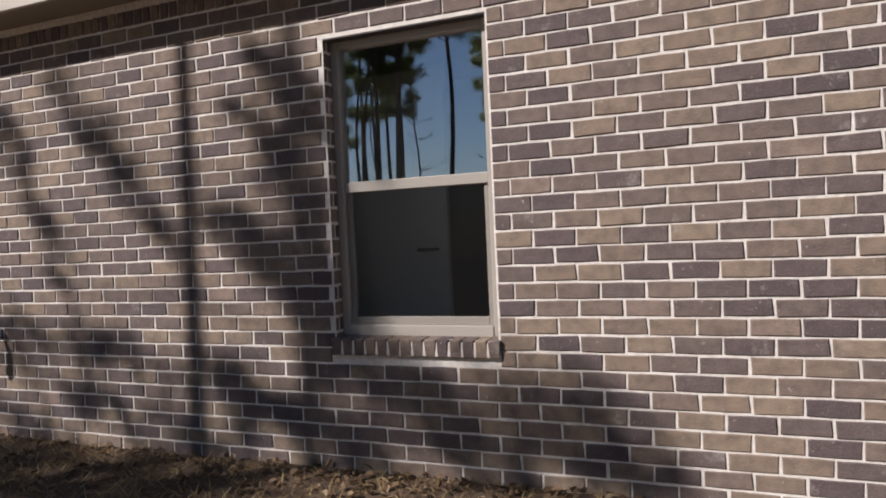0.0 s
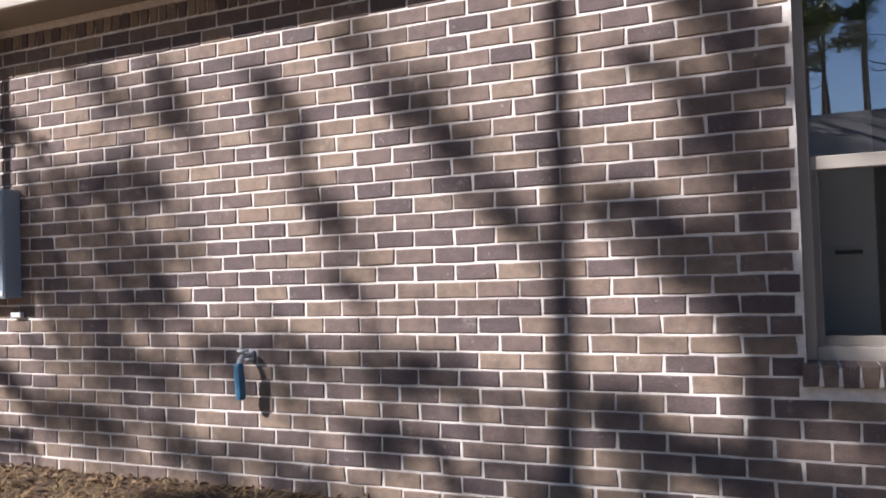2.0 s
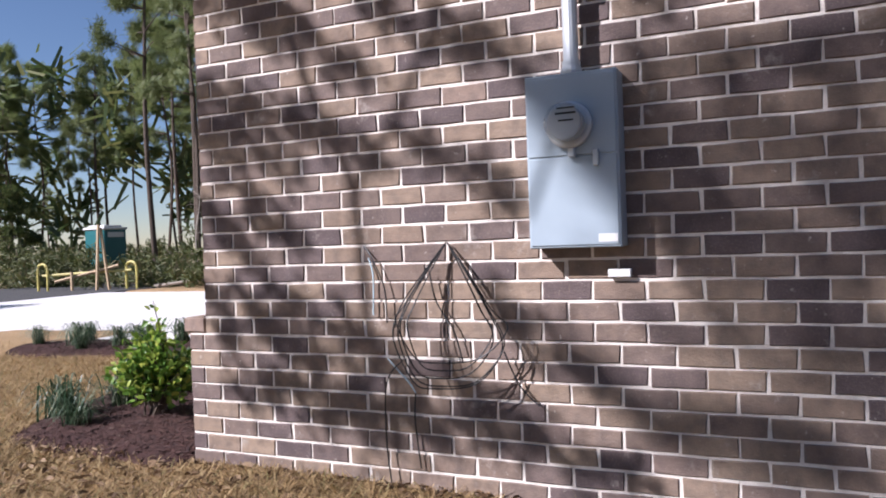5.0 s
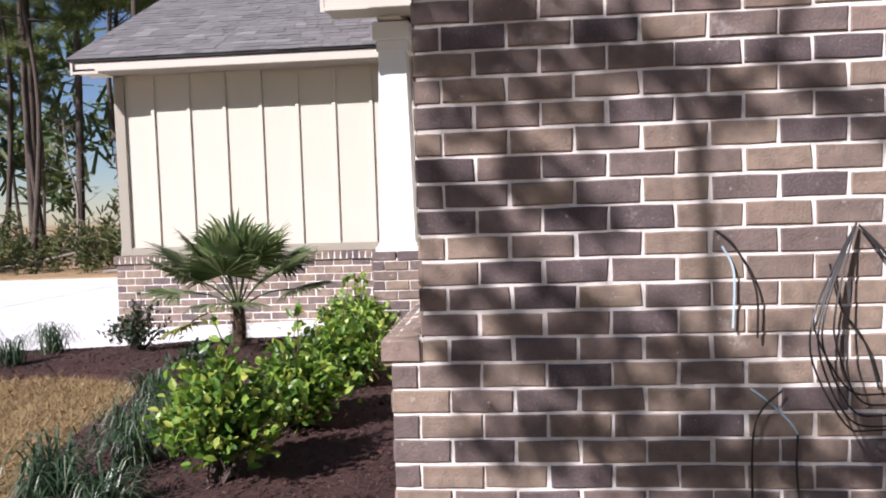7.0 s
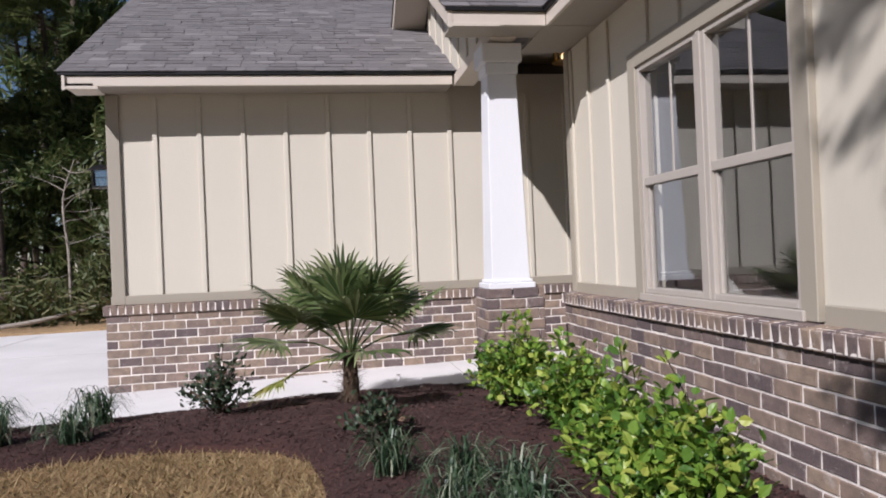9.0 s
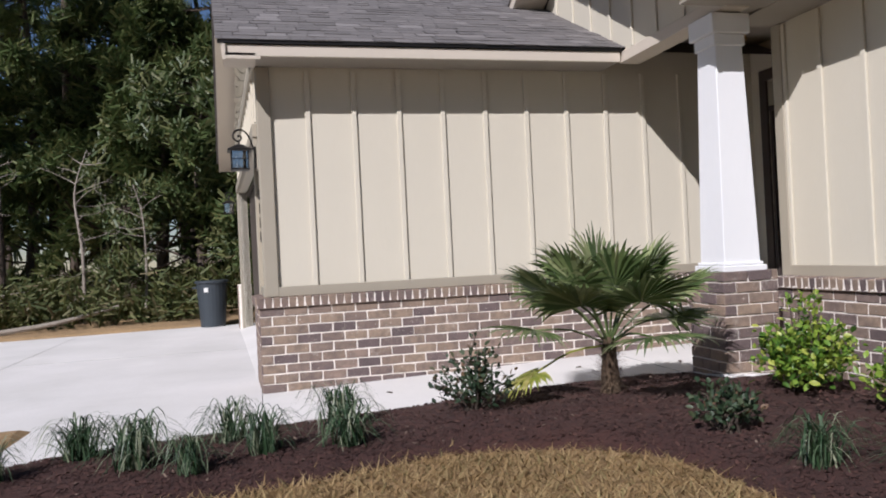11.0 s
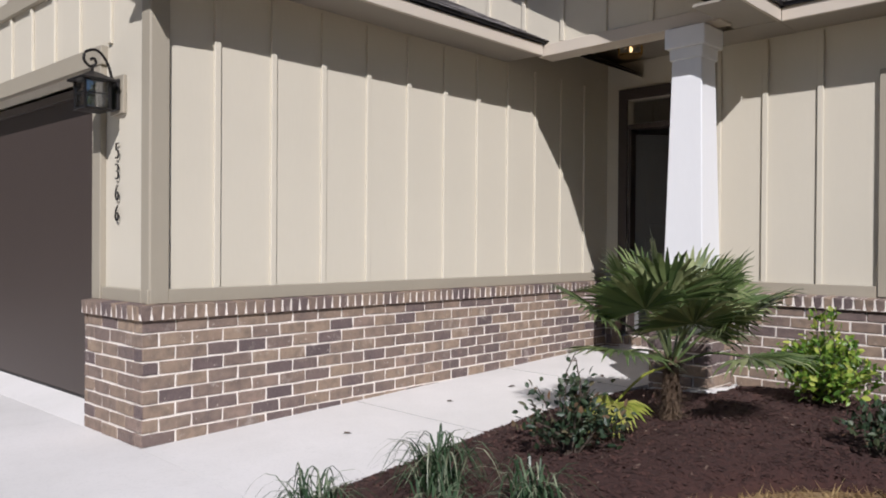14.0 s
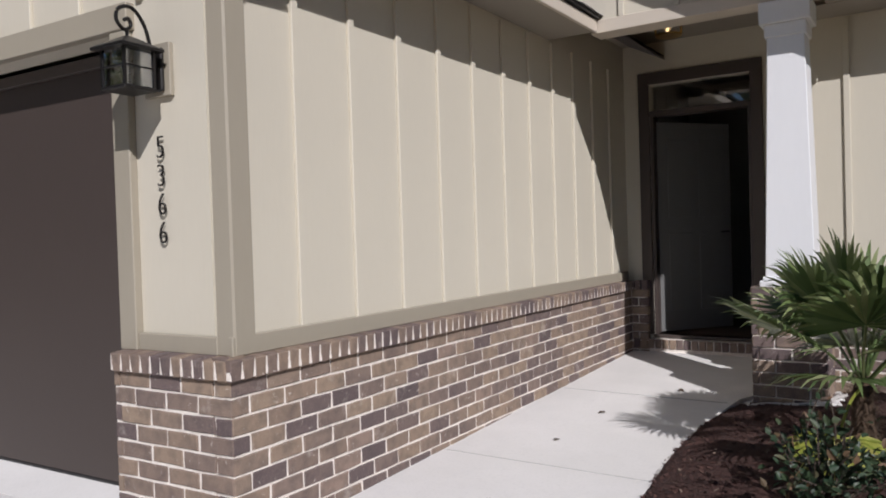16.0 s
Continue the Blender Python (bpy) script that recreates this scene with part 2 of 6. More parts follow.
LIT.b.inputs["Emission Color"].default_value, LIT.b.inputs["Emission Strength"].default_value = (1.0, 0.66, 0.28, 1), 2.5
SCREEN = screen_material()
SEEDED = glass_material("seeded_glass", 0.3, (0.72, 0.72, 0.71, 1))
JOINT_GREY = painted("joint_grey", (0.44, 0.43, 0.41), 0.9, (20, 20, 20), 0.0005, 0.2)
COATED = glass_material("coated_glass", 0.3)
CLEAR = glass_material("clear_cover", 0.006)
STRAW = leaf_material("straw", [(0, (0.21, 0.135, 0.06)), (0.5, (0.38, 0.255, 0.115)), (0.88, (0.56, 0.42, 0.21)), (1, (0.22, 0.21, 0.08))], 0.7, 0.3)
LITTER = leaf_material("dry_leaves", [(0, (0.09, 0.05, 0.025)), (0.5, (0.20, 0.12, 0.06)), (1, (0.34, 0.24, 0.14))], 0.8, 0.15)
CHIP = leaf_material("mulch_chips", [(0, (0.035, 0.015, 0.013)), (0.5, (0.055, 0.023, 0.018)), (0.96, (0.08, 0.035, 0.026)), (1, (0.22, 0.16, 0.12))], 0.9, 0.0)


# ---------------------------------------------------------------- helpers
def box(bm, x0, x1, y0, y1, z0, z1, bev=0.0):
    c = bmesh.new() if bev else bm
    vs = [c.verts.new((x, y, z)) for x in (x0, x1) for y in (y0, y1) for z in (z0, z1)]
    for f in ((0, 1, 3, 2), (4, 6, 7, 5), (0, 4, 5, 1), (2, 3, 7, 6), (0, 2, 6, 4), (1, 5, 7, 3)):
        c.faces.new([vs[i] for i in f])
    if bev:
        bmesh.ops.bevel(c, geom=c.edges[:], offset=bev, segments=1, affect="EDGES")
        me = bpy.data.meshes.new("tmp")
        c.to_mesh(me)
        c.free()
        bm.from_mesh(me)
        bpy.data.meshes.remove(me)
    return bm


def boxes(*dims, bev=0.0):
    bm = bmesh.new()
    for d in dims:
        box(bm, *d, bev=bev)
    return bm


def finish(name, bm, material, smooth=False):
    me = bpy.data.meshes.new(name)
    if smooth:
        for f in bm.faces:
            f.smooth = True
    bm.normal_update()
    bm.to_mesh(me)
    bm.free()
    me.materials.append(material)
    return new(name, me)


def part(name, bm, material, parent, label="", smooth=False):
    ob = finish(name, bm, material, smooth)
    ob.parent = parent
    if parent.matrix_basis != Matrix.Identity(4):
        ob.matrix_parent_inverse = Matrix.Identity(4)
    return tagged(ob, label)


def thing(name, label, category, at=(0, 0, 0), group="", kind=""):
    ob = new(name)
    ob.matrix_basis = Matrix.Translation(at)
    return tagged(ob, label, category, group, kind)


def setting(name, bm, material, label, category, smooth=False):
    return tagged(finish(name, bm, material, smooth), label, category, kind="structure")


def tube(bm, pts, radii, sides=8, caps=True):
    """A tube along points, with a radius at each."""
    pts = [Vector(p) for p in pts]
    rings = []
    for i, p in enumerate(pts):
        d = (pts[min(i + 1, len(pts) - 1)] - pts[max(i - 1, 0)]).normalized()
        a = d.orthogonal().normalized() if abs(d.z) > 0.9 else d.cross(Vector((0, 0, 1))).normalized()
        b = d.cross(a)
        r = radii[i] if isinstance(radii, (list, tuple)) else radii
        rings.append([bm.verts.new(p + a * (r * math.cos(k * math.tau / sides)) + b * (r * math.sin(k * math.tau / sides))) for k in range(sides)])
    for q, w in zip(rings, rings[1:]):
        for k in range(sides):
            bm.faces.new((q[k], q[(k + 1) % sides], w[(k + 1) % sides], w[k]))
    if caps:
        bm.faces.new(rings[0][::-1])
        bm.faces.new(rings[-1])
    return bm


def sheet(bm, corners):
    bm.faces.new([bm.verts.new(c) for c in corners])


def slab(outline, top, depth):
    """A prism from an outline in the plan; top is a height or a function of x and y."""
    bm = bmesh.new()
    h = top if callable(top) else (lambda x, y: top)
    up = [bm.verts.new((x, y, h(x, y))) for x, y in outline]
    lo = [bm.verts.new((x, y, h(x, y) - depth)) for x, y in outline]
    bm.faces.new(up)
    bm.faces.new(lo[::-1])
    for i in range(len(up)):
        j = (i + 1) % len(up)
        bm.faces.new((up[i], lo[i], lo[j], up[j]))
    bmesh.ops.recalc_face_normals(bm, faces=bm.faces[:])
    return bm


def curve_through(pts, steps=6):
    """A smooth closed outline through points of the plan."""
    out, n = [], len(pts)
    for i in range(n):
        p0, p1, p2, p3 = (Vector((*pts[(i + k - 1) % n], 0)) for k in range(4))
        for s in range(steps):
            t = s / steps
            q = 0.5 * (2 * p1 + (p2 - p0) * t + (2 * p0 - 5 * p1 + 4 * p2 - p3) * t * t + (3 * p1 - p0 - 3 * p2 + p3) * t ** 3)
            out.append((q.x, q.y))
    return out


def inside(x, y, poly):
    hit = False
    for (ax, ay), (bx, by) in zip(poly, poly[1:] + poly[:1]):
        if (ay > y) != (by > y) and x < (bx - ax) * (y - ay) / (by - ay) + ax:
            hit = not hit
    return hit


def soup(name, verts, faces, material, parent=None):
    me = bpy.data.meshes.new(name)
    me.from_pydata(verts, [], faces)
    me.materials.append(material)
    ob = new(name, me)
    ob.parent = parent
    return ob


# ---------------------------------------------------------------- levels and outlines
COURSE, STRETCH, JOINT = 0.0815, 0.2032, 0.0108
LEDGE = 0.65                 # top of the brick base round the front
EAVE = 2.61                  # underside of the eaves
GX, GY = -3.945, 5.525       # brick corner of the garage


def level(x, y):
    """The height of the soil."""
    z = -0.075 - 0.05 * max(0.0, min(1.0, (-1.2 - x) / 3)) - 0.06 * max(0.0, min(1.0, (-5 - x) / 6)) - 0.05 * max(0.0, min(1.0, (-1.5 - y) / 4))
    return z


def walk_level(x, y):
    return -0.16 + 0.142 * max(0.0, min(1.0, (x + 3.95) / 4.8))


BED = curve_through([(0.01, -0.03), (0.01, 1.2), (0.01, 2.5), (-0.1, 3.6), (-0.55, 4.25), (-1.4, 4.36), (-2.2, 4.33), (-3.0, 4.25), (-3.8, 4.18), (-4.5, 4.06), (-5.2, 3.85), (-5.7, 3.3),
                     (-5.2, 2.7), (-4.4, 2.6), (-3.6, 2.72), (-3.0, 2.85), (-2.5, 2.73), (-2.12, 2.4), (-2.0, 1.95), (-1.95, 1.4), (-1.82, 0.9), (-1.65, 0.4), (-1.3, -0.05), (-0.6, -0.06)], 5)


BED_A = np.array(BED)
BED_D = np.roll(BED_A, -1, axis=0) - BED_A


def rim_distance(x, y):
    """How far a place lies from the bed's outline."""
    v = np.array((x, y)) - BED_A
    t = np.clip((v * BED_D).sum(1) / np.maximum((BED_D ** 2).sum(1), 1e-9), 0, 1)
    return float(np.sqrt(((v - BED_D * t[:, None]) ** 2).sum(1).min()))


def bed_level(x, y):
    rise = min(1.0, rim_distance(x, y) / 0.3)
    low = level(x, y) - 0.05 * max(0.0, min(1.0, (y - 3.3) / 0.9))
    return low + 0.008 + 0.055 * rise * (2 - rise) + 0.05 * math.exp(-((x + 1.7) ** 2 + (y - 3.2) ** 2) / 1.5) + rise * (0.022 * noise.noise((x * 2.2, y * 2.2, 3)) + 0.013 * noise.noise((x * 7, y * 7, 9)))

# ---------------------------------------------------------------- ground
def ground_sheet():
    xs = sorted({*np.linspace(-14, 12, 66).tolist(), *(-14 - 2.2 * 1.35 ** k for k in range(16)), *(12 + 2.2 * 1.35 ** k for k in range(16))})
    ys = sorted({*np.linspace(-10, 14, 61).tolist(), *(-10 - 2.2 * 1.35 ** k for k in range(16)), *(14 + 2.2 * 1.35 ** k for k in range(16))})
    verts, faces = [], []
    for y in ys:
        for x in xs:
            near = max(0.0, 1 - (abs(x) + abs(y)) / 60)
            verts.append((x, y, level(x, y) + near * (0.02 * noise.noise((x * 0.9, y * 0.9, 0)) + 0.008 * noise.noise((x * 4, y * 4, 5))) - (0.22 if -14.7 < x < 1 and 3.95 < y < 12.9 and (x > -5.2 or y > 5.1) else 0) - (0.1 if x > 0.05 and y > 0.05 else 0)))
    n = len(xs)
    for j in range(len(ys) - 1):
        for i in range(n - 1):
            faces.append((j * n + i, j * n + i + 1, (j + 1) * n + i + 1, (j + 1) * n + i))
    return tagged(soup("ground", verts, faces, LAWN), "dry tan winter lawn reaching to the woods", "lawn", kind="structure")


def filled(outline, h, cell=0.12):
    """A bumpy sheet inside an outline: border points and a fine grid, with a skirt at the rim."""
    bm = bmesh.new()
    vs = [bm.verts.new((x, y, 0)) for x, y in outline]
    f = bm.faces.new(vs)
    x0, x1 = min(p[0] for p in outline), max(p[0] for p in outline)
    y0, y1 = min(p[1] for p in outline), max(p[1] for p in outline)
    for k in range(int((x1 - x0) / cell)):
        bmesh.ops.bisect_plane(bm, geom=bm.faces[:] + bm.edges[:] + bm.verts[:], plane_co=(x0 + (k + 0.5) * cell, 0, 0), plane_no=(1, 0, 0))
    for k in range(int((y1 - y0) / cell)):
        bmesh.ops.bisect_plane(bm, geom=bm.faces[:] + bm.edges[:] + bm.verts[:], plane_co=(0, y0 + (k + 0.5) * cell, 0), plane_no=(0, 1, 0))
    bmesh.ops.triangulate(bm, faces=[f for f in bm.faces if len(f.verts) > 4])
    rim = [e for e in bm.edges if e.is_boundary]
    for v in bm.verts:
        v.co.z = h(v.co.x, v.co.y)
    low = bmesh.ops.extrude_edge_only(bm, edges=rim)["geom"]
    for v in low:
        if isinstance(v, bmesh.types.BMVert):
            v.co.z -= 0.25
    bmesh.ops.recalc_face_normals(bm, faces=bm.faces[:])
    return bm


ground = ground_sheet()
mulch_bed = setting("mulch_bed", filled(BED, bed_level), MULCH, "dark red-brown wood mulch in the planting bed", "mulch", True)
walkway = setting("pavement_walkway", slab([(-3.95, 4.15), (-3.1, 4.22), (-2.2, 4.3), (-1.4, 4.33), (-0.6, 4.25), (-0.3, 4.1), (0.95, 4.1), (0.95, 5.6), (-3.95, 5.6)], walk_level, 0.12), CONCRETE,
                  "pale concrete walkway along the garage to the porch", "walkway")
driveway = setting("pavement_driveway", slab([(-3.955, 4.02), (-3.955, 13.1), (-8, 12.6), (-14.5, 12.2), (-14.5, 4.9), (-9, 4.7), (-6.3, 4.3), (-5.2, 3.8), (-4.5, 4.0)], -0.158, 0.12), CONCRETE,
                   "pale new concrete driveway before the garage", "driveway")
apron = setting("pavement_apron", slab([(-3.945, 6.2), (-3.945, 12.0), (-3.5, 12.0), (-3.5, 6.2)], lambda x, y: -0.156 + 0.07 * (x + 3.945) / 0.3, 0.1), CONCRETE, "sloping concrete sill at the garage door", "sill")
road = setting("road", slab([(-14.6, -60), (-14.6, 90), (-21.5, 90), (-21.5, -60)], -0.17, 0.1), ASPHALT, "grey asphalt street past the lot", "street")
for gx0 in (-2.4, -0.75):
    setting("control_joint", boxes((gx0 - 0.0025, gx0 + 0.0025, 4.3, 5.5, walk_level(gx0, 5) - 0.02, walk_level(gx0, 5) + 0.0025)), JOINT_GREY, "thin dark joint across the walkway", "joint")
setting("control_joint", boxes((-9.5, -3.96, 8.98, 8.985, -0.2, -0.1555)), JOINT_GREY, "thin dark joint across the driveway", "joint")
setting("control_joint", boxes((-6.9, -6.895, 4.5, 12.4, -0.2, -0.1555)), JOINT_GREY, "thin dark joint across the driveway", "joint")


# ---------------------------------------------------------------- walls of the house
def wall_x(name, x0, x1, y0, y1, z0, z1, holes, material, label):
    """A wall along y, between x0 and x1, with rectangular holes (ya, yb, za, zb)."""
    bm = bmesh.new()
    for a, b, c, d in split(y0, y1, z0, z1, holes):
        box(bm, x0, x1, a, b, c, d)
    return setting(name, bm, material, label, "wall")


def wall_y(name, x0, x1, y0, y1, z0, z1, holes, material, label):
    bm = bmesh.new()
    for a, b, c, d in split(x0, x1, z0, z1, holes):
        box(bm, a, b, y0, y1, c, d)
    return setting(name, bm, material, label, "wall")


def split(u0, u1, z0, z1, holes):
    us = sorted({u0, u1, *(h[0] for h in holes), *(h[1] for h in holes)})
    for a, b in zip(us, us[1:]):
        here = sorted((h[2], h[3]) for h in holes if h[0] < (a + b) / 2 < h[1])
        z = z0
        for c, d in here:
            if c > z:
                yield a, b, z, c
            z = d
        if z1 > z:
            yield a, b, z, z1


WIN_S = (6.40, 7.30, 0.62, 2.18)        # side window: x, x, z, z
WIN_W = (1.13, 2.73, 0.66, 2.155)          # front window: y, y, z, z
DOOR = (4.44, 5.34, 0.135, 2.19)          # entry door: y, y, z, z
wall_south = wall_y("wall_south", 0.097, 12.0, 0.006, 0.20, -0.3, EAVE + 0.12, [WIN_S], MORTAR, "brown brick side wall with pale mortar joints")
wall_base = wall_x("wall_west_base", -0.010, 0.2, 0.152, 4.06, -0.3, LEDGE - 0.075, [], MORTAR, "low brick base under the front window")
wall_corner = wall_y("wall_corner_base", -0.0095, 0.099, 0.0065, 0.15, -0.3, LEDGE - 0.08, [], MORTAR, "brick corner of the base")
wall_west = wall_x("wall_west", 0.10, 0.22, 0.105, 4.1, LEDGE - 0.08, EAVE + 0.15, [WIN_W], SIDING, "beige vertical siding wall with battens and a double window")
wall_garage_base = wall_y("wall_garage_base", GX + 0.006, 0.9, GY + 0.006, GY + 0.12, -0.35, LEDGE - 0.075, [], MORTAR, "brick base along the garage side")
wall_garage = wall_y("wall_garage_south", -3.86, 1.02, 5.585, 5.70, LEDGE - 0.09, EAVE + 0.3, [], SIDING, "beige board and batten side wall of the garage")
GD = (6.285, 11.85, -0.3, 2.113)
wall_garage_west = wall_x("wall_garage_west", -3.86, -3.74, 5.70, 12.5, -0.3, 2.75, [GD], SIDING, "beige garage front wall with a wide door opening")
wall_garage_north = wall_y("wall_garage_north", -3.86, 3, 12.4, 12.5, -0.3, 2.75, [], SIDING, "plain far garage wall")
wall_entry = wall_x("wall_entry", 1.0, 1.14, 4.1, 5.6, -0.1, 2.9, [(DOOR[0], DOOR[1], DOOR[2], DOOR[3] + 0.3)], SIDING, "shaded siding wall round the entry door")
wall_porch = wall_y("wall_porch_south", 0.22, 1.14, 4.0, 4.1, -0.2, 2.9, [], SIDING, "beige siding wall inside the porch")
wall_east = wall_x("wall_east", 11.9, 12.0, 0.2, 12.4, -0.3, 2.75, [], ROOM_WALL, "plain back wall closing the house")
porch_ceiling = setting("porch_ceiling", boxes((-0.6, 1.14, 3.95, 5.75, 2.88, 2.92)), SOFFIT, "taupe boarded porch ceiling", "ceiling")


def battens(wall, spots, along, face, z0, z1, out):
    """Narrow vertical strips on a siding wall; along names the axis they are spread over."""
    for s in spots:
        dims = (s - 0.021, s + 0.021, min(face, face + out), max(face, face + out)) if along == "x" else (min(face, face + out), max(face, face + out), s - 0.021, s + 0.021)
        part("batten", boxes((*dims, z0, z1), bev=0.003), SIDING, wall)


battens(wall_garage, [-3.458 + 0.4025 * k for k in range(11)], "x", 5.585, 0.70, 2.6, -0.02)
battens(wall_west, [3.22, 3.62, 3.99], "y", 0.10, 0.73, 2.6, -0.02)
battens(wall_west, [1.35, 1.76, 2.17, 2.58], "y", 0.10, 2.26, 2.6, -0.02)
battens(wall_porch, [0.45, 0.85], "x", 4.1, 0.0, 2.88, 0.02)
battens(wall_garage_west, [6.10] + [6.55 + 0.4064 * k for k in range(14)], "y", -3.86, 2.24, 2.72, -0.02)


def trim(label, *dims, material=None, bev=0.004):
    return setting("trim", boxes(*dims, bev=bev), material or TRIM, label, "trim")


trim("taupe sill board along the garage siding", (-3.9, 0.92, 5.555, 5.583, LEDGE, LEDGE + 0.085))
trim("taupe corner board on the garage corner", (-3.885, -3.772, 5.553, 5.583, LEDGE + 0.002, EAVE))
trim("taupe corner board facing the driveway", (-3.89, -3.862, 5.556, 5.657, LEDGE + 0.002, 2.72))
trim("taupe sill board on the garage front", (-3.888, -3.862, 5.66, 6.165, LEDGE, LEDGE + 0.08))
trim("taupe jamb board beside the garage door", (-3.90, -3.74, 6.168, 6.283, LEDGE, 2.112))
trim("taupe far jamb board of the garage door", (-3.90, -3.74, 11.85, 11.96, -0.2, 2.112))
trim("taupe head board over the garage door", (-3.905, -3.74, 6.15, 12.05, 2.115, 2.237))
trim("taupe band under the garage gable", (-3.90, -3.862, 5.60, 12.5, 2.722, 2.85))
trim("taupe sill board under the front siding", (0.07, 0.098, 0.205, 1.0, LEDGE, LEDGE + 0.085), (0.07, 0.098, 2.84, 4.09, LEDGE, LEDGE + 0.085))
trim("taupe corner board beside the brick", (0.085, 0.0995, 0.107, 0.202, LEDGE + 0.003, EAVE))
trim("taupe corner board at the porch", (0.068, 0.098, 4.0, 4.1, LEDGE + 0.003, EAVE), (0.1, 0.2, 4.103, 4.128, 0.0, EAVE))
trim("dark brown casing round the entry door", (0.972, 0.998, DOOR[0] - 0.1, DOOR[0], DOOR[2], 2.6), (0.972, 0.998, DOOR[1], DOOR[1] + 0.1, DOOR[2], 2.6), (0.97, 0.998, DOOR[0], DOOR[1], 2.49, 2.6), material=DOOR_BROWN)
trim("pale beam across the porch", (-0.64, -0.44, 3.66, 5.25, EAVE, EAVE + 0.10), material=FASCIA)


# ---------------------------------------------------------------- roofs
def shingled(roof, p0, along, up, width, run, course=0.135, tab=0.22, side=0.0):
    """Rows of uneven tabs on a slope from p0; side: how far each metre up the slope widens the row."""
    verts, faces = [], []
    p0, along, up = Vector(p0), Vector(along).normalized(), Vector(up).normalized()
    out = along.cross(up).normalized()
    if out.z < 0:
        out = -out
    for r in range(int(run / course)):
        low = -side * r * course
        u = low - random.random() * tab
        while u < width:
            w = tab * random.uniform(0.55, 1.25)
            a, b = max(u, low) + 0.003, min(u + w, width) - 0.003
            if b > a:
                base = p0 + up * (r * course + random.uniform(-0.006, 0.006))
                th = random.choice((0.006, 0.006, 0.011))
                k = len(verts)
                for q, h in ((0, 0.001), (0, th), (course * 1.04, 0.004)):
                    for s in (a, b):
                        verts.append(base + along * s + up * q + out * h)
                faces += [(k, k + 1, k + 3, k + 2), (k + 2, k + 3, k + 5, k + 4)]
            u += w
    ob = soup("shingles", verts, faces, SHINGLE, roof)
    return tagged(ob, "grey-brown asphalt shingles in staggered rows", kind="stuff")


PITCH = 0.57
GPITCH, SKEW = 0.515, 0.05
gy0, gym = 5.18, 9.05
gz0, gzm = 2.735, 2.735 + GPITCH * (gym - gy0)
gxr, gxf = -4.17 - SKEW * (gym - gy0), -4.17 - 2 * SKEW * (gym - gy0)
bm = bmesh.new()
sheet(bm, [(-4.17, gy0, gz0), (3.5, gy0, gz0), (3.5, gym, gzm), (gxr, gym, gzm)])
sheet(bm, [(gxr, gym, gzm), (3.5, gym, gzm), (3.5, 2 * gym - gy0, gz0), (gxf, 2 * gym - gy0, gz0)])
sheet(bm, [(-4.17, gy0, gz0 - 0.03), (gxr, gym, gzm - 0.03), (3.5, gym, gzm - 0.03), (3.5, gy0, gz0 - 0.03)])
roof_garage = setting("roof_garage", bm, SHINGLE, "grey shingled gable roof over the garage", "roof")
up_g = Vector((0, 1, PITCH))
shingled(roof_garage, (-4.19, gy0 - 0.02, gz0), (1, 0, 0), (0, 1, GPITCH), 3.9, 4.35, side=SKEW * 0.89)
setting("ridge_vent", boxes((-2.9, -1.2, gym - 0.12, gym + 0.12, gzm - 0.01, gzm + 0.045), bev=0.01), BLACK_IRON, "dark ridge vent on the garage roof", "ridge vent")
trim("pale fascia along the garage eave", (-4.14, -0.66, 5.19, 5.215, EAVE, EAVE + 0.095), material=FASCIA)
trim("dark drip edge of the garage roof", (-4.17, -0.66, 5.17, 5.19, EAVE + 0.10, EAVE + 0.135), material=BLACK_IRON, bev=0)
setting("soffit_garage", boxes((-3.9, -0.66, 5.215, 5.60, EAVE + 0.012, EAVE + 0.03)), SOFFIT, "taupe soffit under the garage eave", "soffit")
# rakes of the garage gable
for s in (1, -1):
    bm = bmesh.new()
    ya, yb = (gy0, gym) if s > 0 else (2 * gym - gy0, gym)
    for xa, xb, lo, hi in ((-4.155, -4.13, -0.16, -0.035), (-4.13, -3.86, -0.15, -0.13)):
        q = [(xa, ya, gz0 + lo), (xb, ya, gz0 + lo), (xb, ya, gz0 + hi), (xa, ya, gz0 + hi)]
        w = [(xa, yb, gzm + lo), (xb, yb, gzm + lo), (xb, yb, gzm + hi), (xa, yb, gzm + hi)]
        a, b = [bm.verts.new(c) for c in q], [bm.verts.new(c) for c in w]
        for k in range(4):
            bm.faces.new((a[k], a[(k + 1) % 4], b[(k + 1) % 4], b[k]))
        bm.faces.new(a[::-1]), bm.faces.new(b)
    bmesh.ops.recalc_face_normals(bm, faces=bm.faces[:])
    setting("trim", bm, FASCIA, "pale rake board of the garage gable", "trim")
setting("trim", boxes((-4.14, -3.88, 5.19, 5.58, EAVE + 0.004, EAVE + 0.03), bev=0.003), FASCIA, "pale boxed eave return of the garage", "trim")
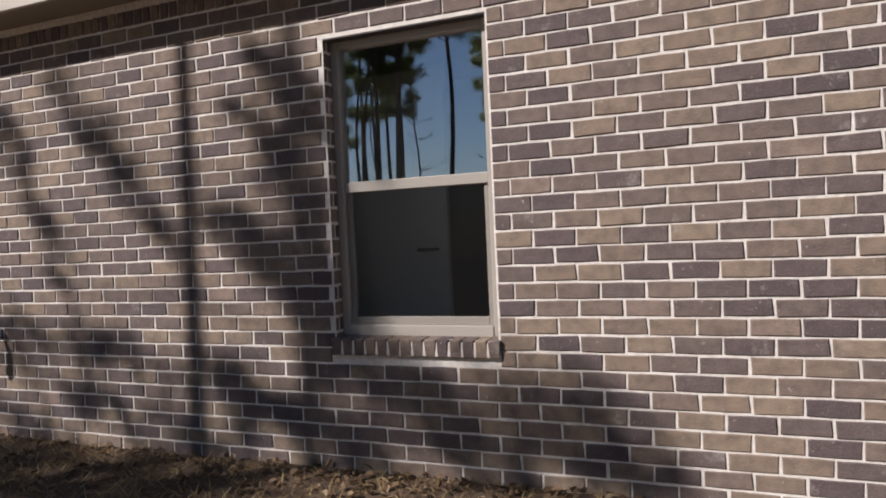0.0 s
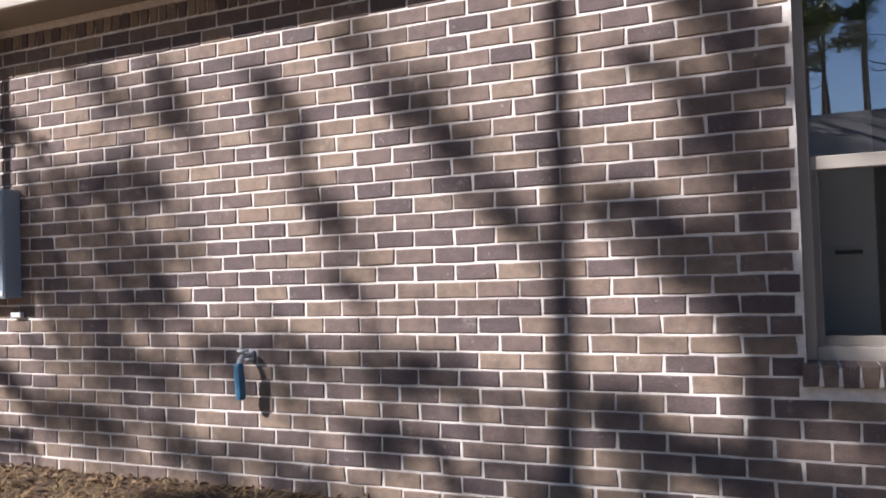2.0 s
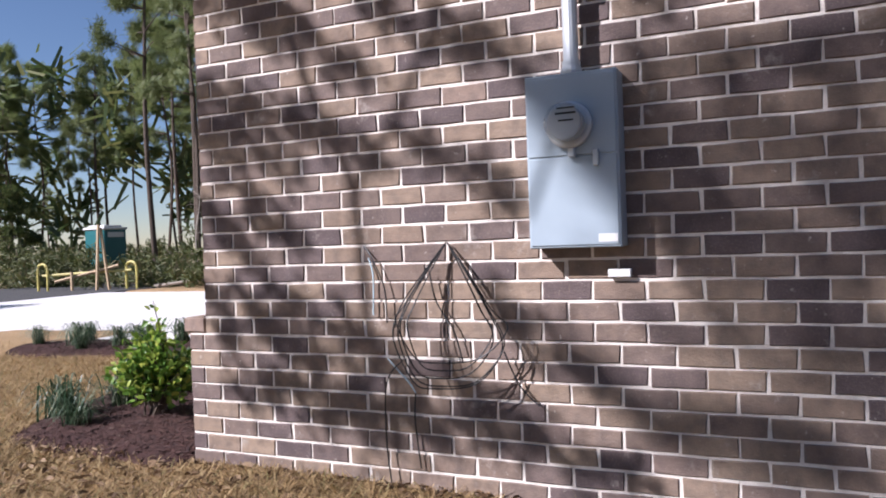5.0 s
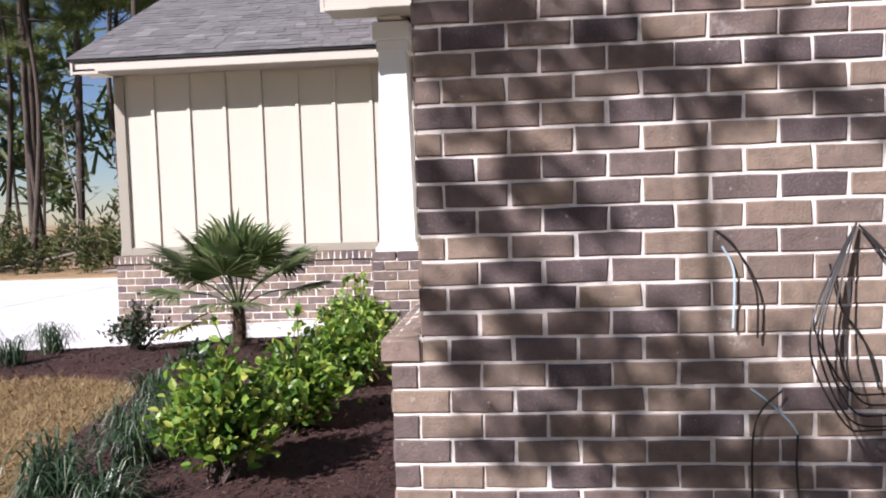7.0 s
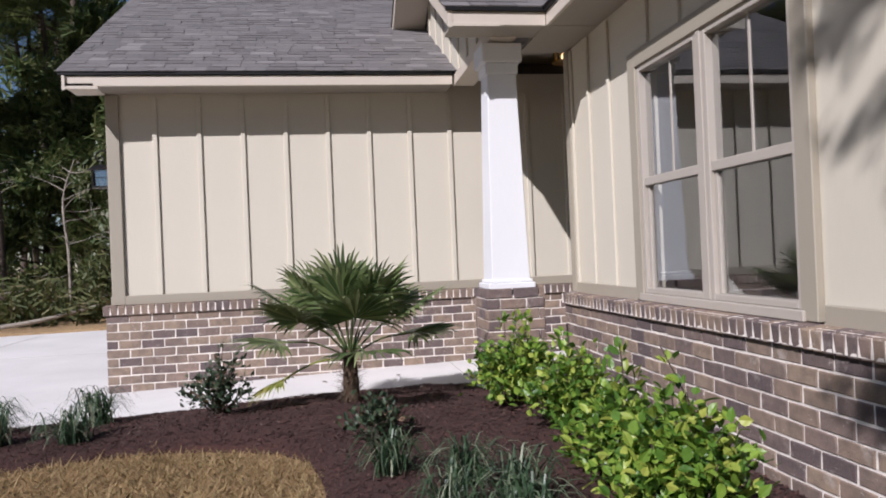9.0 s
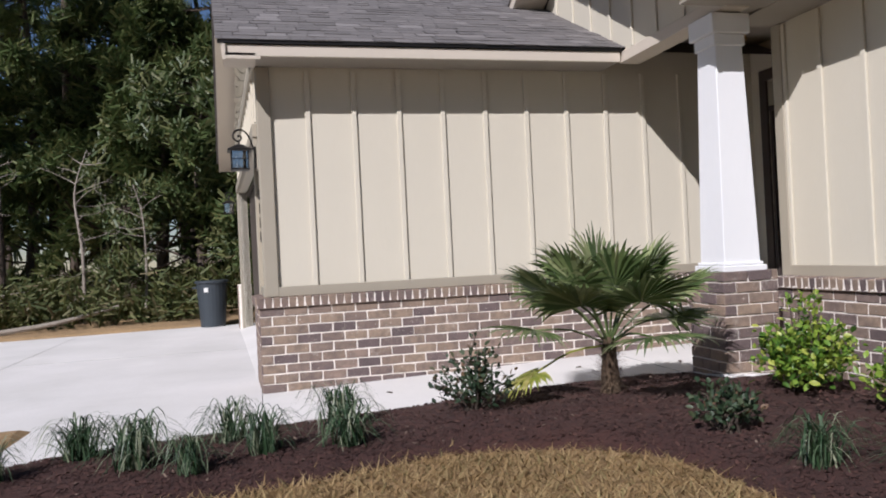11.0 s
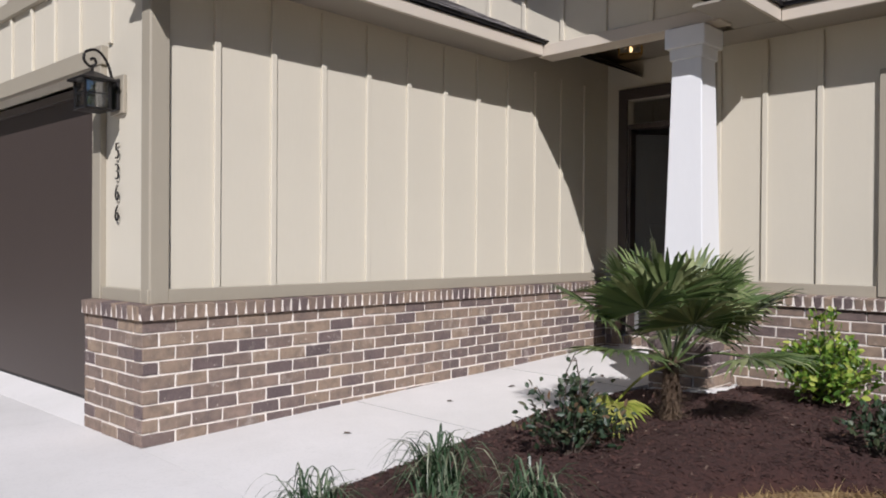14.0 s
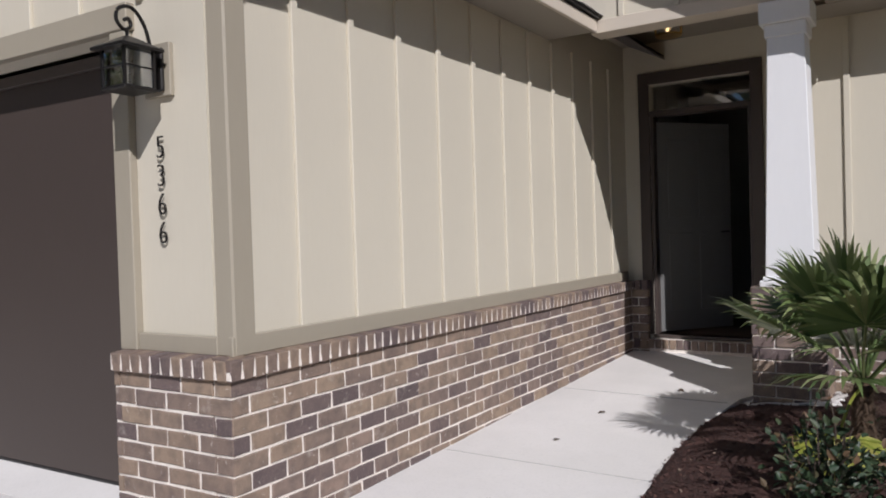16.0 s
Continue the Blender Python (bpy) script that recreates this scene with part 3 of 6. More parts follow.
# garage gable wall with shingle siding
bm = bmesh.new()
sheet(bm, [(-3.87, gy0 + 0.3, 2.74), (-3.87, 2 * gym - gy0 - 0.3, 2.74), (-3.87, gym, gzm - 0.1)])
sheet(bm, [(-3.80, gy0 + 0.3, 2.74), (-3.80, 2 * gym - gy0 - 0.3, 2.74), (-3.80, gym, gzm - 0.1)])
gable = setting("wall_garage_gable", bm, SIDING, "beige shingle siding in the garage gable", "wall")
verts, faces = [], []
for r in range(12):
    z = 2.85 + r * 0.15
    half = (gzm - 0.12 - z - 0.16) / GPITCH
    y = gym - half
    while y < gym + half - 0.05:
        w = random.uniform(0.12, 0.26)
        b = min(y + w, gym + half)
        drop = random.uniform(0, 0.02)
        k = len(verts)
        verts += [(-3.872, y + 0.003, z - drop), (-3.872, b - 0.003, z - drop), (-3.902, y + 0.003, z - drop), (-3.902, b - 0.003, z - drop), (-3.876, y + 0.003, z + 0.155), (-3.876, b - 0.003, z + 0.155)]
        faces += [(k, k + 1, k + 3, k + 2), (k + 2, k + 3, k + 5, k + 4)]
        y += w
tagged(soup("shingle_siding", verts, faces, SIDING, gable), "beige shingle siding pieces", kind="stuff")

# porch gable, facing the street
py0, pym = 3.36, 6.1
pz0, pzm = 2.735, 2.735 + PITCH * (pym - py0)
bm = bmesh.new()
for s in (1, -1):
    a, b = (py0, pym) if s > 0 else (2 * pym - py0, pym)
    sheet(bm, [(-1.03, a, pz0), (4.5, a, pz0), (4.5, b, pzm), (-1.03, b, pzm)])
roof_porch = setting("roof_porch", bm, SHINGLE, "grey shingled gable roof over the porch", "roof")
shingled(roof_porch, (-1.05, py0 - 0.02, pz0), (1, 0, 0), up_g, 1.8, 3.0)
bm = bmesh.new()
for s in (1, -1):
    ya, yb = (py0, pym) if s > 0 else (2 * pym - py0, pym)
    for xa, xb, lo, hi in ((-1.015, -0.985, -0.14, -0.02), (-0.985, -0.64, -0.13, -0.11)):
        a = [bm.verts.new(c) for c in [(xa, ya, pz0 + lo), (xb, ya, pz0 + lo), (xb, ya, pz0 + hi), (xa, ya, pz0 + hi)]]
        b = [bm.verts.new(c) for c in [(xa, yb, pzm + lo), (xb, yb, pzm + lo), (xb, yb, pzm + hi), (xa, yb, pzm + hi)]]
        for k in range(4):
            bm.faces.new((a[k], a[(k + 1) % 4], b[(k + 1) % 4], b[k]))
        bm.faces.new(a[::-1]), bm.faces.new(b)
bmesh.ops.recalc_face_normals(bm, faces=bm.faces[:])
setting("trim", bm, FASCIA, "pale rake boards of the porch gable", "trim")
trim("pale fascia at the porch eave", (-1.0, -0.30, 3.365, 3.39, EAVE, EAVE + 0.1), material=FASCIA)
trim("dark drip edge of the porch roof", (-1.03, -0.30, 3.345, 3.365, EAVE + 0.1, EAVE + 0.135), material=BLACK_IRON, bev=0)
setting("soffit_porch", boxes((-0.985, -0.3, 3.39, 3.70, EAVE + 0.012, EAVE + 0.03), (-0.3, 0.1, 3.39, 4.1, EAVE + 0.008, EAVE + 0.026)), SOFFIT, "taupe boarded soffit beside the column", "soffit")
bm = bmesh.new()
sheet(bm, [(-0.62, 3.7, EAVE + 0.1), (-0.62, 8.4, EAVE + 0.1), (-0.62, pym, pzm - 0.06)])
sheet(bm, [(-0.55, 3.7, EAVE + 0.1), (-0.55, 8.4, EAVE + 0.1), (-0.55, pym, pzm - 0.06)])
porch_gable = setting("wall_porch_gable", bm, SIDING, "beige siding in the porch gable", "wall")
for k in range(8):
    y = 4.2 + 0.4064 * k
    top = pzm - 0.1 - PITCH * abs(y - pym)
    part("batten", boxes((-0.64, -0.622, y - 0.02, y + 0.02, EAVE + 0.1, top), bev=0.003), SIDING, porch_gable)

# main roof and its eaves
bm = bmesh.new()
mx0, my0, mx1, my1, mz = -0.31, -0.31, 12.6, 12.8, 2.735
mid, hgt = 6.15, 2.735 + PITCH * 6.46
a, b, c, d = [bm.verts.new(v) for v in ((mx0, my0, mz), (mx1, my0, mz), (mx1, my1, mz), (mx0, my1, mz))]
r0, r1 = bm.verts.new((mid - 0.2, 6.2, hgt)), bm.verts.new((mid + 0.2, 6.2, hgt))
for f in ((a, b, r1, r0), (b, c, r1), (c, d, r0, r1), (d, a, r0)):
    bm.faces.new(f)
roof_main = setting("roof_main", bm, SHINGLE, "grey shingled hip roof of the house", "roof")
shingled(roof_main, (mx0 - 0.02, 3.36, mz), (0, -1, 0), (1, 0, PITCH), 3.7, 1.6)
trim("pale fascia along the front eave", (-0.30, -0.275, -0.285, 3.365, EAVE, EAVE + 0.1), material=FASCIA)
trim("dark drip edge of the front eave", (-0.32, -0.30, -0.31, 3.365, EAVE + 0.1, EAVE + 0.135), material=BLACK_IRON, bev=0)
trim("pale fascia along the side eave", (-0.275, 12.5, -0.285, -0.26, EAVE - 0.035, EAVE + 0.085), material=FASCIA)
trim("dark drip edge of the side eave", (-0.3, 12.5, -0.31, -0.285, EAVE + 0.08, EAVE + 0.11), material=BLACK_IRON, bev=0)
setting("soffit_side", boxes((-0.275, 12.5, -0.26, 0.0, EAVE - 0.025, EAVE - 0.005)), SOFFIT, "taupe soffit over the brick wall", "soffit")
setting("soffit_front", boxes((-0.275, 0.12, 0.0, 3.39, EAVE + 0.012, EAVE + 0.03)), SOFFIT, "taupe boarded soffit over the front window", "soffit")
setting("ceiling_house", boxes((0.2, 11.9, 0.2, 3.98, 2.74, 2.78), (1.14, 11.9, 3.98, 12.4, 2.95, 3.0), (-3.7, 1.1, 5.75, 12.4, 2.95, 3.0)), ROOM_WALL, "plain ceilings of the rooms", "ceiling")
setting("floor_house", boxes((0.2, 11.9, 0.2, 3.98, 0.06, 0.1), (1.14, 11.9, 3.98, 12.4, 0.06, 0.12), (-3.4, 1.1, 5.75, 12.4, -0.3, -0.1)), ROOM_FLOOR, "brown board floors of the rooms", "floor")
wall_inner = setting("wall_inner", boxes((4.4, 4.5, 0.2, 3.98, 0.1, 2.74), (0.22, 11.9, 3.9, 3.98, 0.1, 2.74), (1.14, 4.0, 5.75, 5.85, 0.12, 2.95), (3.9, 4.0, 3.98, 5.75, 0.12, 2.95), (9.6, 9.7, 0.2, 3.9, 0.1, 2.74)), ROOM_WALL,
                     "plain grey inner walls seen through the glass", "wall")


# ---------------------------------------------------------------- windows and doors
def window_side():
    x0, x1, z0, z1 = WIN_S
    w = thing("window_1", "taupe vinyl sash window with a raised-rail lower sash in brick", "window", (0, 0, 0), kind="structure")
    part("window_frame", boxes((x0, x0 + 0.045, 0.075, 0.165, z0, z1), (x1 - 0.045, x1, 0.075, 0.165, z0, z1), (x0 + 0.045, x1 - 0.045, 0.075, 0.165, z1 - 0.045, z1), (x0 + 0.045, x1 - 0.045, 0.07, 0.165, z0, z0 + 0.06), bev=0.004), VINYL, w)
    zm = 1.405
    part("meeting_rail", boxes((x0 + 0.045, x1 - 0.045, 0.085, 0.13, zm - 0.028, zm + 0.028), bev=0.004), VINYL, w)
    part("lower_sash", boxes((x0 + 0.045, x0 + 0.075, 0.10, 0.135, z0 + 0.06, zm - 0.028), (x1 - 0.075, x1 - 0.045, 0.10, 0.135, z0 + 0.06, zm - 0.028), (x0 + 0.075, x1 - 0.075, 0.10, 0.135, z0 + 0.06, z0 + 0.10), bev=0.003), VINYL, w)
    for a, b, y in ((z0 + 0.08, zm - 0.02, 0.12), (zm + 0.02, z1 - 0.04, 0.11)):
        p = part("pane", boxes((x0 + 0.04, x1 - 0.04, y, y + 0.004, a, b)), COATED if a > 1.3 else CLEAR, w)
        p.visible_shadow = False
    p = part("insect_screen", boxes((x0 + 0.05, x1 - 0.05, 0.094, 0.0955, z0 + 0.065, zm - 0.02)), SCREEN, w, "dark mesh insect screen")
    p.visible_shadow = False
    return w


def window_front():
    y0, y1, z0, z1 = WIN_W
    w = thing("window_2", "double taupe sash window with muntins in the front siding", "window", (0, 0, 0), kind="structure")
    part("casing", boxes((0.062, 0.10, y0 - 0.1, y0 + 0.01, z0, z1 + 0.095), (0.062, 0.10, y1 - 0.01, y1 + 0.1, z0, z1 + 0.095), (0.06, 0.10, y0 + 0.01, y1 - 0.01, z1 - 0.01, z1 + 0.095), bev=0.004), TRIM, w)
    part("window_sill", boxes((0.05, 0.13, y0 - 0.02, y1 + 0.02, z0 - 0.005, z0 + 0.045), bev=0.005), VINYL, w)
    ym, zm = (y0 + y1) / 2, 1.41
    for a, b in ((y0, ym - 0.02), (ym + 0.02, y1)):
        part("window_frame", boxes((0.075, 0.16, a, a + 0.045, z0 + 0.045, z1), (0.075, 0.16, b - 0.045, b, z0 + 0.045, z1), (0.075, 0.16, a + 0.045, b - 0.045, z1 - 0.045, z1), (0.075, 0.16, a + 0.045, b - 0.045, z0 + 0.045, z0 + 0.08), bev=0.004), VINYL, w)
        part("meeting_rail", boxes((0.085, 0.13, a + 0.045, b - 0.045, zm - 0.027, zm + 0.027), bev=0.004), VINYL, w)
        part("lower_sash", boxes((0.10, 0.13, a + 0.045, a + 0.073, z0 + 0.08, zm - 0.027), (0.10, 0.13, b - 0.073, b - 0.045, z0 + 0.08, zm - 0.027), bev=0.003), VINYL, w)
        part("muntin", boxes((0.112, 0.122, (a + b) / 2 - 0.009, (a + b) / 2 + 0.009, zm + 0.027, z1 - 0.045), bev=0.002), VINYL, w)
        for c, d, x in ((z0 + 0.07, zm, 0.115), (zm, z1 - 0.03, 0.117)):
            p = part("pane", boxes((x - 0.002, x + 0.002, a + 0.04, b - 0.04, c, d)), GLASS, w)
            p.visible_shadow = False
    part("mullion", boxes((0.068, 0.16, ym - 0.022, ym + 0.022, z0 + 0.045, z1), bev=0.003), VINYL, w)
    return w


def entry_door():
    y0, y1, z0, z1 = DOOR
    d = thing("door_1", "grey panelled entry door standing half open into the house", "door", (1.10, y1 - 0.03, z0), kind="structure")
    leaf = boxes((0, 0.044, -0.84, 0, 0.01, z1 - z0 - 0.04), bev=0.003)
    p = part("door_leaf", leaf, DOOR_GREY, d)
    for ya, yb, za, zb in ((-0.73, -0.46, 1.1, 1.85), (-0.38, -0.11, 1.1, 1.85), (-0.73, -0.46, 0.2, 0.95), (-0.38, -0.11, 0.2, 0.95)):
        part("panel", boxes((-0.008, -0.001, ya, yb, za, zb), bev=0.003), DOOR_GREY, d)
    bm = bmesh.new()
    tube(bm, [(-0.004, -0.77, 0.95), (-0.05, -0.77, 0.95), (-0.05, -0.68, 0.95)], 0.009, 8)
    part("door_handle", bm, BLACK_IRON, d, "black lever handle")
    d.rotation_euler = (0, 0, radians(52))
    fr = thing("door_frame", "dark brown frame and transom of the entry door", "door frame", (0, 0, 0), kind="structure")
    part("jamb", boxes((1.0, 1.14, y0, y0 + 0.03, z0, z1), bev=0.003), DOOR_BROWN, fr)
    part("jamb", boxes((1.0, 1.14, y1 - 0.03, y1, z0, z1), bev=0.003), DOOR_BROWN, fr)
    part("head_bar", boxes((0.99, 1.14, y0, y1, z1, z1 + 0.05), bev=0.003), DOOR_BROWN, fr)
    part("threshold", boxes((0.96, 1.14, y0, y1, z0 - 0.03, z0), bev=0.003), DOOR_BROWN, fr)
    p = part("transom_pane", boxes((1.06, 1.066, y0 + 0.02, y1 - 0.02, z1 + 0.05, z1 + 0.3)), GLASS, fr)
    p.visible_shadow = False


def garage_door():
    y0, y1 = GD[0], GD[1]
    d = thing("door_2", "closed dark brown sectional garage door", "garage door", (0, 0, 0), kind="structure")
    z = -0.085
    for k in range(4):
        s = part("door_section", boxes((-3.70, -3.66, y0 - 0.03, y1 + 0.03, z, z + 0.546)), DOOR_BROWN, d)
        z += 0.546
    part("bottom_seal", boxes((-3.705, -3.66, y0 - 0.03, y1 + 0.03, -0.12, -0.083), bev=0.004), RUBBER, d)
    part("lift_handle", boxes((-3.725, -3.70, 9.0, 9.12, 0.42, 0.44), bev=0.004), STEEL, d, "small steel lift handle")
    part("stop_strip", boxes((-3.74, -3.705, y0 - 0.06, y1 + 0.06, 2.03, 2.09), bev=0.003), DOOR_BROWN, d)
    return d


def inner_door():
    d = thing("inner_door", "pale grey inner door seen through the side window", "door", (5.96, 0.72, 0.1))
    part("door_leaf", boxes((0, 0.8, 0, 0.04, 0.005, 2.03), bev=0.003), INNER_DOOR, d)
    bm = bmesh.new()
    tube(bm, [(0.73, -0.001, 0.95), (0.73, -0.05, 0.95), (0.62, -0.05, 0.95)], 0.01, 8)
    part("door_handle", bm, BLACK_IRON, d, "black lever handle")
    return d


window_side(), window_front(), entry_door(), garage_door(), inner_door()


# ---------------------------------------------------------------- column, pier and step
def porch_column():
    x, y = -0.535, 3.905
    c = thing("porch_column", "white tapered square craftsman column on a brick pier", "column", (x, y, 0.68))
    part("plinth", boxes((-0.182, 0.182, -0.182, 0.182, 0.0, 0.085), (-0.165, 0.165, -0.165, 0.165, 0.085, 0.11), bev=0.006), WHITE, c)
    bm = bmesh.new()
    lo, hi = 0.15, 0.113
    rings = [[bm.verts.new((sx * r, sy * r, z)) for sx, sy in ((-1, -1), (1, -1), (1, 1), (-1, 1))] for r, z in ((lo, 0.10), (hi, 1.71))]
    for k in range(4):
        bm.faces.new((rings[0][k], rings[0][(k + 1) % 4], rings[1][(k + 1) % 4], rings[1][k]))
    bmesh.ops.bevel(bm, geom=[e for e in bm.edges if abs(e.verts[0].co.z - e.verts[1].co.z) > 1], offset=0.005, segments=1, affect="EDGES")
    part("shaft", bm, WHITE, c)
    part("capital", boxes((-0.128, 0.128, -0.128, 0.128, 1.69, 1.775), (-0.155, 0.155, -0.155, 0.155, 1.775, 1.92), bev=0.006), WHITE, c)
    return c


porch_column()
pier = setting("wall_pier", boxes((-0.735, -0.305, 3.7, 4.13, -0.3, 0.672)), MORTAR, "brick pier under the porch column", "pier")
footing = []
foot_rng = random.Random(6)
for k in range(28):
    a = k * math.tau / 28
    m = 0.225 / max(abs(math.cos(a)), abs(math.sin(a))) * foot_rng.uniform(1.1, 1.42)
    footing.append((-0.52 + m * math.cos(a), 3.915 + m * math.sin(a)))
setting("pier_footing", slab(footing, lambda x, y: bed_level(x, y) + 0.012 + 0.02 * noise.noise((x * 9, y * 9, 1)), 0.2), CONCRETE, "rough spilled concrete footing round the pier", "footing")
setting("porch_slab", boxes((-0.293, 0.0, 4.045, 4.17, -0.25, 0.012), bev=0.008), CONCRETE, "concrete edge of the porch slab beside the pier", "slab")
step = setting("porch_step", boxes((0.905, 1.0, 4.11, 5.55, -0.1, 0.1)), MORTAR, "brick rowlock step at the entry", "step")


# ---------------------------------------------------------------- fittings on the brick wall
def turned(profile, sides=20):
    """A round body from (radius, height) pairs."""
    bm = bmesh.new()
    rings = [[bm.verts.new((r * math.cos(k * math.tau / sides), r * math.sin(k * math.tau / sides), z)) for k in range(sides)] for r, z in profile]
    for a, b in zip(rings, rings[1:]):
        for k in range(sides):
            bm.faces.new((a[k], a[(k + 1) % sides], b[(k + 1) % sides], b[k]))
    bm.faces.new(rings[0][::-1])
    bm.faces.new(rings[-1])
    return bm


def meter_box():
    x0, x1, z0, z1, d = 1.795, 2.143, 0.94, 1.592, 0.115
    b = thing("electric_meter", "grey-blue steel electric meter box on the brick wall", "electric meter", (x0, 0, z0))
    w, h = x1 - x0, z1 - z0
    part("body", boxes((0, w, -d, -0.002, 0, h), bev=0.004), BOX_PAINT, b)
    part("upper_cover", boxes((0.008, w - 0.008, -d - 0.005, -d + 0.001, 0.345, h - 0.012), bev=0.002), BOX_PAINT, b)
    part("lower_cover", boxes((0.008, w - 0.008, -d - 0.005, -d + 0.001, 0.01, 0.338), bev=0.002), BOX_PAINT, b)
    turn = Matrix.Translation((0.172, -d - 0.004, 0.455)) @ Matrix.Rotation(radians(90), 4, "X")
    for nm, prof, mat, lab in (("meter_ring", [(0.084, 0), (0.086, 0.03), (0.078, 0.034)], STEEL, "bright steel ring"), ("meter_glass", [(0.073, 0.03), (0.071, 0.11), (0.062, 0.125)], CLEAR, "clear glass cover"),
                               ("meter_dial", [(0.064, 0.03), (0.064, 0.085), (0.06, 0.088)], DIAL, "grey dial with dark bars")):
        bm = turned(prof, 28)
        bm.transform(turn)
        part(nm, bm, mat, b, lab)
    part("dial_bars", boxes((0.14, 0.215, -d - 0.0945, -d - 0.092, 0.485, 0.492), (0.145, 0.21, -d - 0.0945, -d - 0.092, 0.505, 0.51), (0.15, 0.205, -d - 0.0945, -d - 0.092, 0.46, 0.466)), BLACK_IRON, b)
    part("seal_tab", boxes((0.165, 0.19, -d - 0.03, -d, 0.335, 0.37), bev=0.003), STEEL, b)
    part("latch", boxes((0.255, 0.275, -d - 0.022, -d, 0.30, 0.36), bev=0.003), STEEL, b)
    part("sticker", boxes((0.265, 0.335, -d - 0.0065, -d - 0.005, 0.02, 0.05)), LABEL, b, "small white sticker")
    c = thing("conduit", "grey galvanised steel conduit rising from the meter to the eave", "conduit", (1.965, -0.065, z1))
    bm = bmesh.new()
    tube(bm, [(0, 0, 0.0), (0, 0, 0.5), (0, 0, EAVE + 0.012 - z1)], 0.029, 14)
    part("pipe", bm, STEEL, c)
    bm = turned([(0.04, 0), (0.042, 0.012), (0.036, 0.03), (0.036, 0.05)], 14)
    part("hub", bm, STEEL, c)
    part("clamp", boxes((-0.06, 0.06, 0.035, 0.06, 0.36, 0.385), (-0.034, 0.034, -0.034, 0.036, 0.362, 0.383), bev=0.003), STEEL, c)
    j = thing("cable_clip_box", "small white plastic box below the meter", "junction box", (2.07, 0, 0.823))
    part("body", boxes((0, 0.085, -0.028, -0.001, 0, 0.032), bev=0.003), LABEL, j)


def hose_bib():
    s = thing("hose_bib", "steel outdoor tap with a blue plastic sleeve on the brick wall", "tap", (3.795, 0, 0.405))
    bm = bmesh.new()
    tube(bm, [(0, -0.002, 0.215), (0, -0.06, 0.215), (0, -0.085, 0.20), (0, -0.09, 0.17)], 0.014, 10)
    part("spout", bm, STEEL, s)
    bm = turned([(0.028, 0), (0.032, 0.006), (0.028, 0.012)], 12)
    bm.transform(Matrix.Translation((0, -0.06, 0.238)))
    part("hand_wheel", bm, STEEL, s, "small steel hand wheel")
    bm = turned([(0.021, 0.0), (0.026, 0.02), (0.027, 0.12), (0.023, 0.175), (0.018, 0.185)], 12)
    bm.transform(Matrix.Translation((0, -0.085, 0)) @ Matrix.Rotation(radians(4), 4, "X"))
    part("sleeve", bm, BLUE_TAPE, s, "blue plastic sleeve")
    part("wall_flange", boxes((-0.03, 0.03, -0.012, -0.001, 0.185, 0.245), bev=0.006), STEEL, s)


def wires():
    rng = random.Random(5)
    w = thing("cable_coil", "coil of thin black cables hung on the brick wall", "cable", (1.405, -0.02, 0.98))
    for k in range(5):
        bm = bmesh.new()
        a, b, drop, sway = rng.uniform(0.12, 0.19), rng.uniform(0.2, 0.29), rng.uniform(0.48, 0.6), rng.uniform(-0.03, 0.03)
        pts = [(0, 0, 0), (-a * 0.45, -0.05, -0.12), (-a * 0.9, -0.11, -0.26), (-a, -0.15, -drop * 0.66), (-a * 0.55, -0.15, -drop * 0.95), (sway, -0.13, -drop), (b * 0.6, -0.10, -drop * 0.96), (b, -0.08, -drop * 0.72), (b * 0.75, -0.06, -0.28), (b * 0.35, -0.03, -0.12), (0.005, -0.004, -0.005)]
        tube(bm, smooth_path(pts, 5), 0.003, 5)
        part("cable_loop", bm, RUBBER, w)
    for pts in ([(-0.22, -0.01, -0.5), (-0.3, -0.012, -0.6), (-0.31, -0.012, -0.85), (-0.29, -0.015, -1.04)], [(0.24, -0.01, -0.45), (0.3, -0.012, -0.58), (0.38, -0.012, -0.66)], [(-0.08, -0.01, -0.12), (-0.05, -0.012, -0.25), (0.02, -0.012, -0.36), (0.06, -0.01, -0.5)]):
        bm = bmesh.new()
        tube(bm, smooth_path(pts, 6), 0.0035, 5)
        part("cable_tail", bm, RUBBER, w)
    v = thing("loose_wires", "black and pale blue wires poking from the brick wall", "wire", (1.0, -0.006, 0.97))
    for pts, m in (([(0, 0.004, 0), (0.05, -0.02, -0.05), (0.11, -0.025, -0.18), (0.115, -0.02, -0.33)], RUBBER), ([(0.02, 0.004, -0.05), (0.05, -0.012, -0.13), (0.045, -0.014, -0.3)], PALE_WIRE),
                   ([(0.1, 0.002, -0.49), (0.15, -0.012, -0.53), (0.21, -0.012, -0.59), (0.235, -0.01, -0.63)], PALE_WIRE), ([(0.235, -0.01, -0.63), (0.23, -0.014, -0.75), (0.25, -0.012, -0.95)], RUBBER)):
        bm = bmesh.new()
        tube(bm, smooth_path(pts, 6), 0.0035, 5)
        part("wire", bm, m, v)


def smooth_path(pts, steps):
    out, n = [], len(pts)
    p = [Vector(q) for q in pts]
    for i in range(n - 1):
        a, b, c, d = p[max(i - 1, 0)], p[i], p[i + 1], p[min(i + 2, n - 1)]
        for s in range(steps):
            t = s / steps
            out.append(0.5 * (2 * b + (c - a) * t + (2 * a - 5 * b + 4 * c - d) * t * t + (3 * b - a - 3 * c + d) * t ** 3))
    return out + [p[-1]]


meter_box(), hose_bib(), wires()


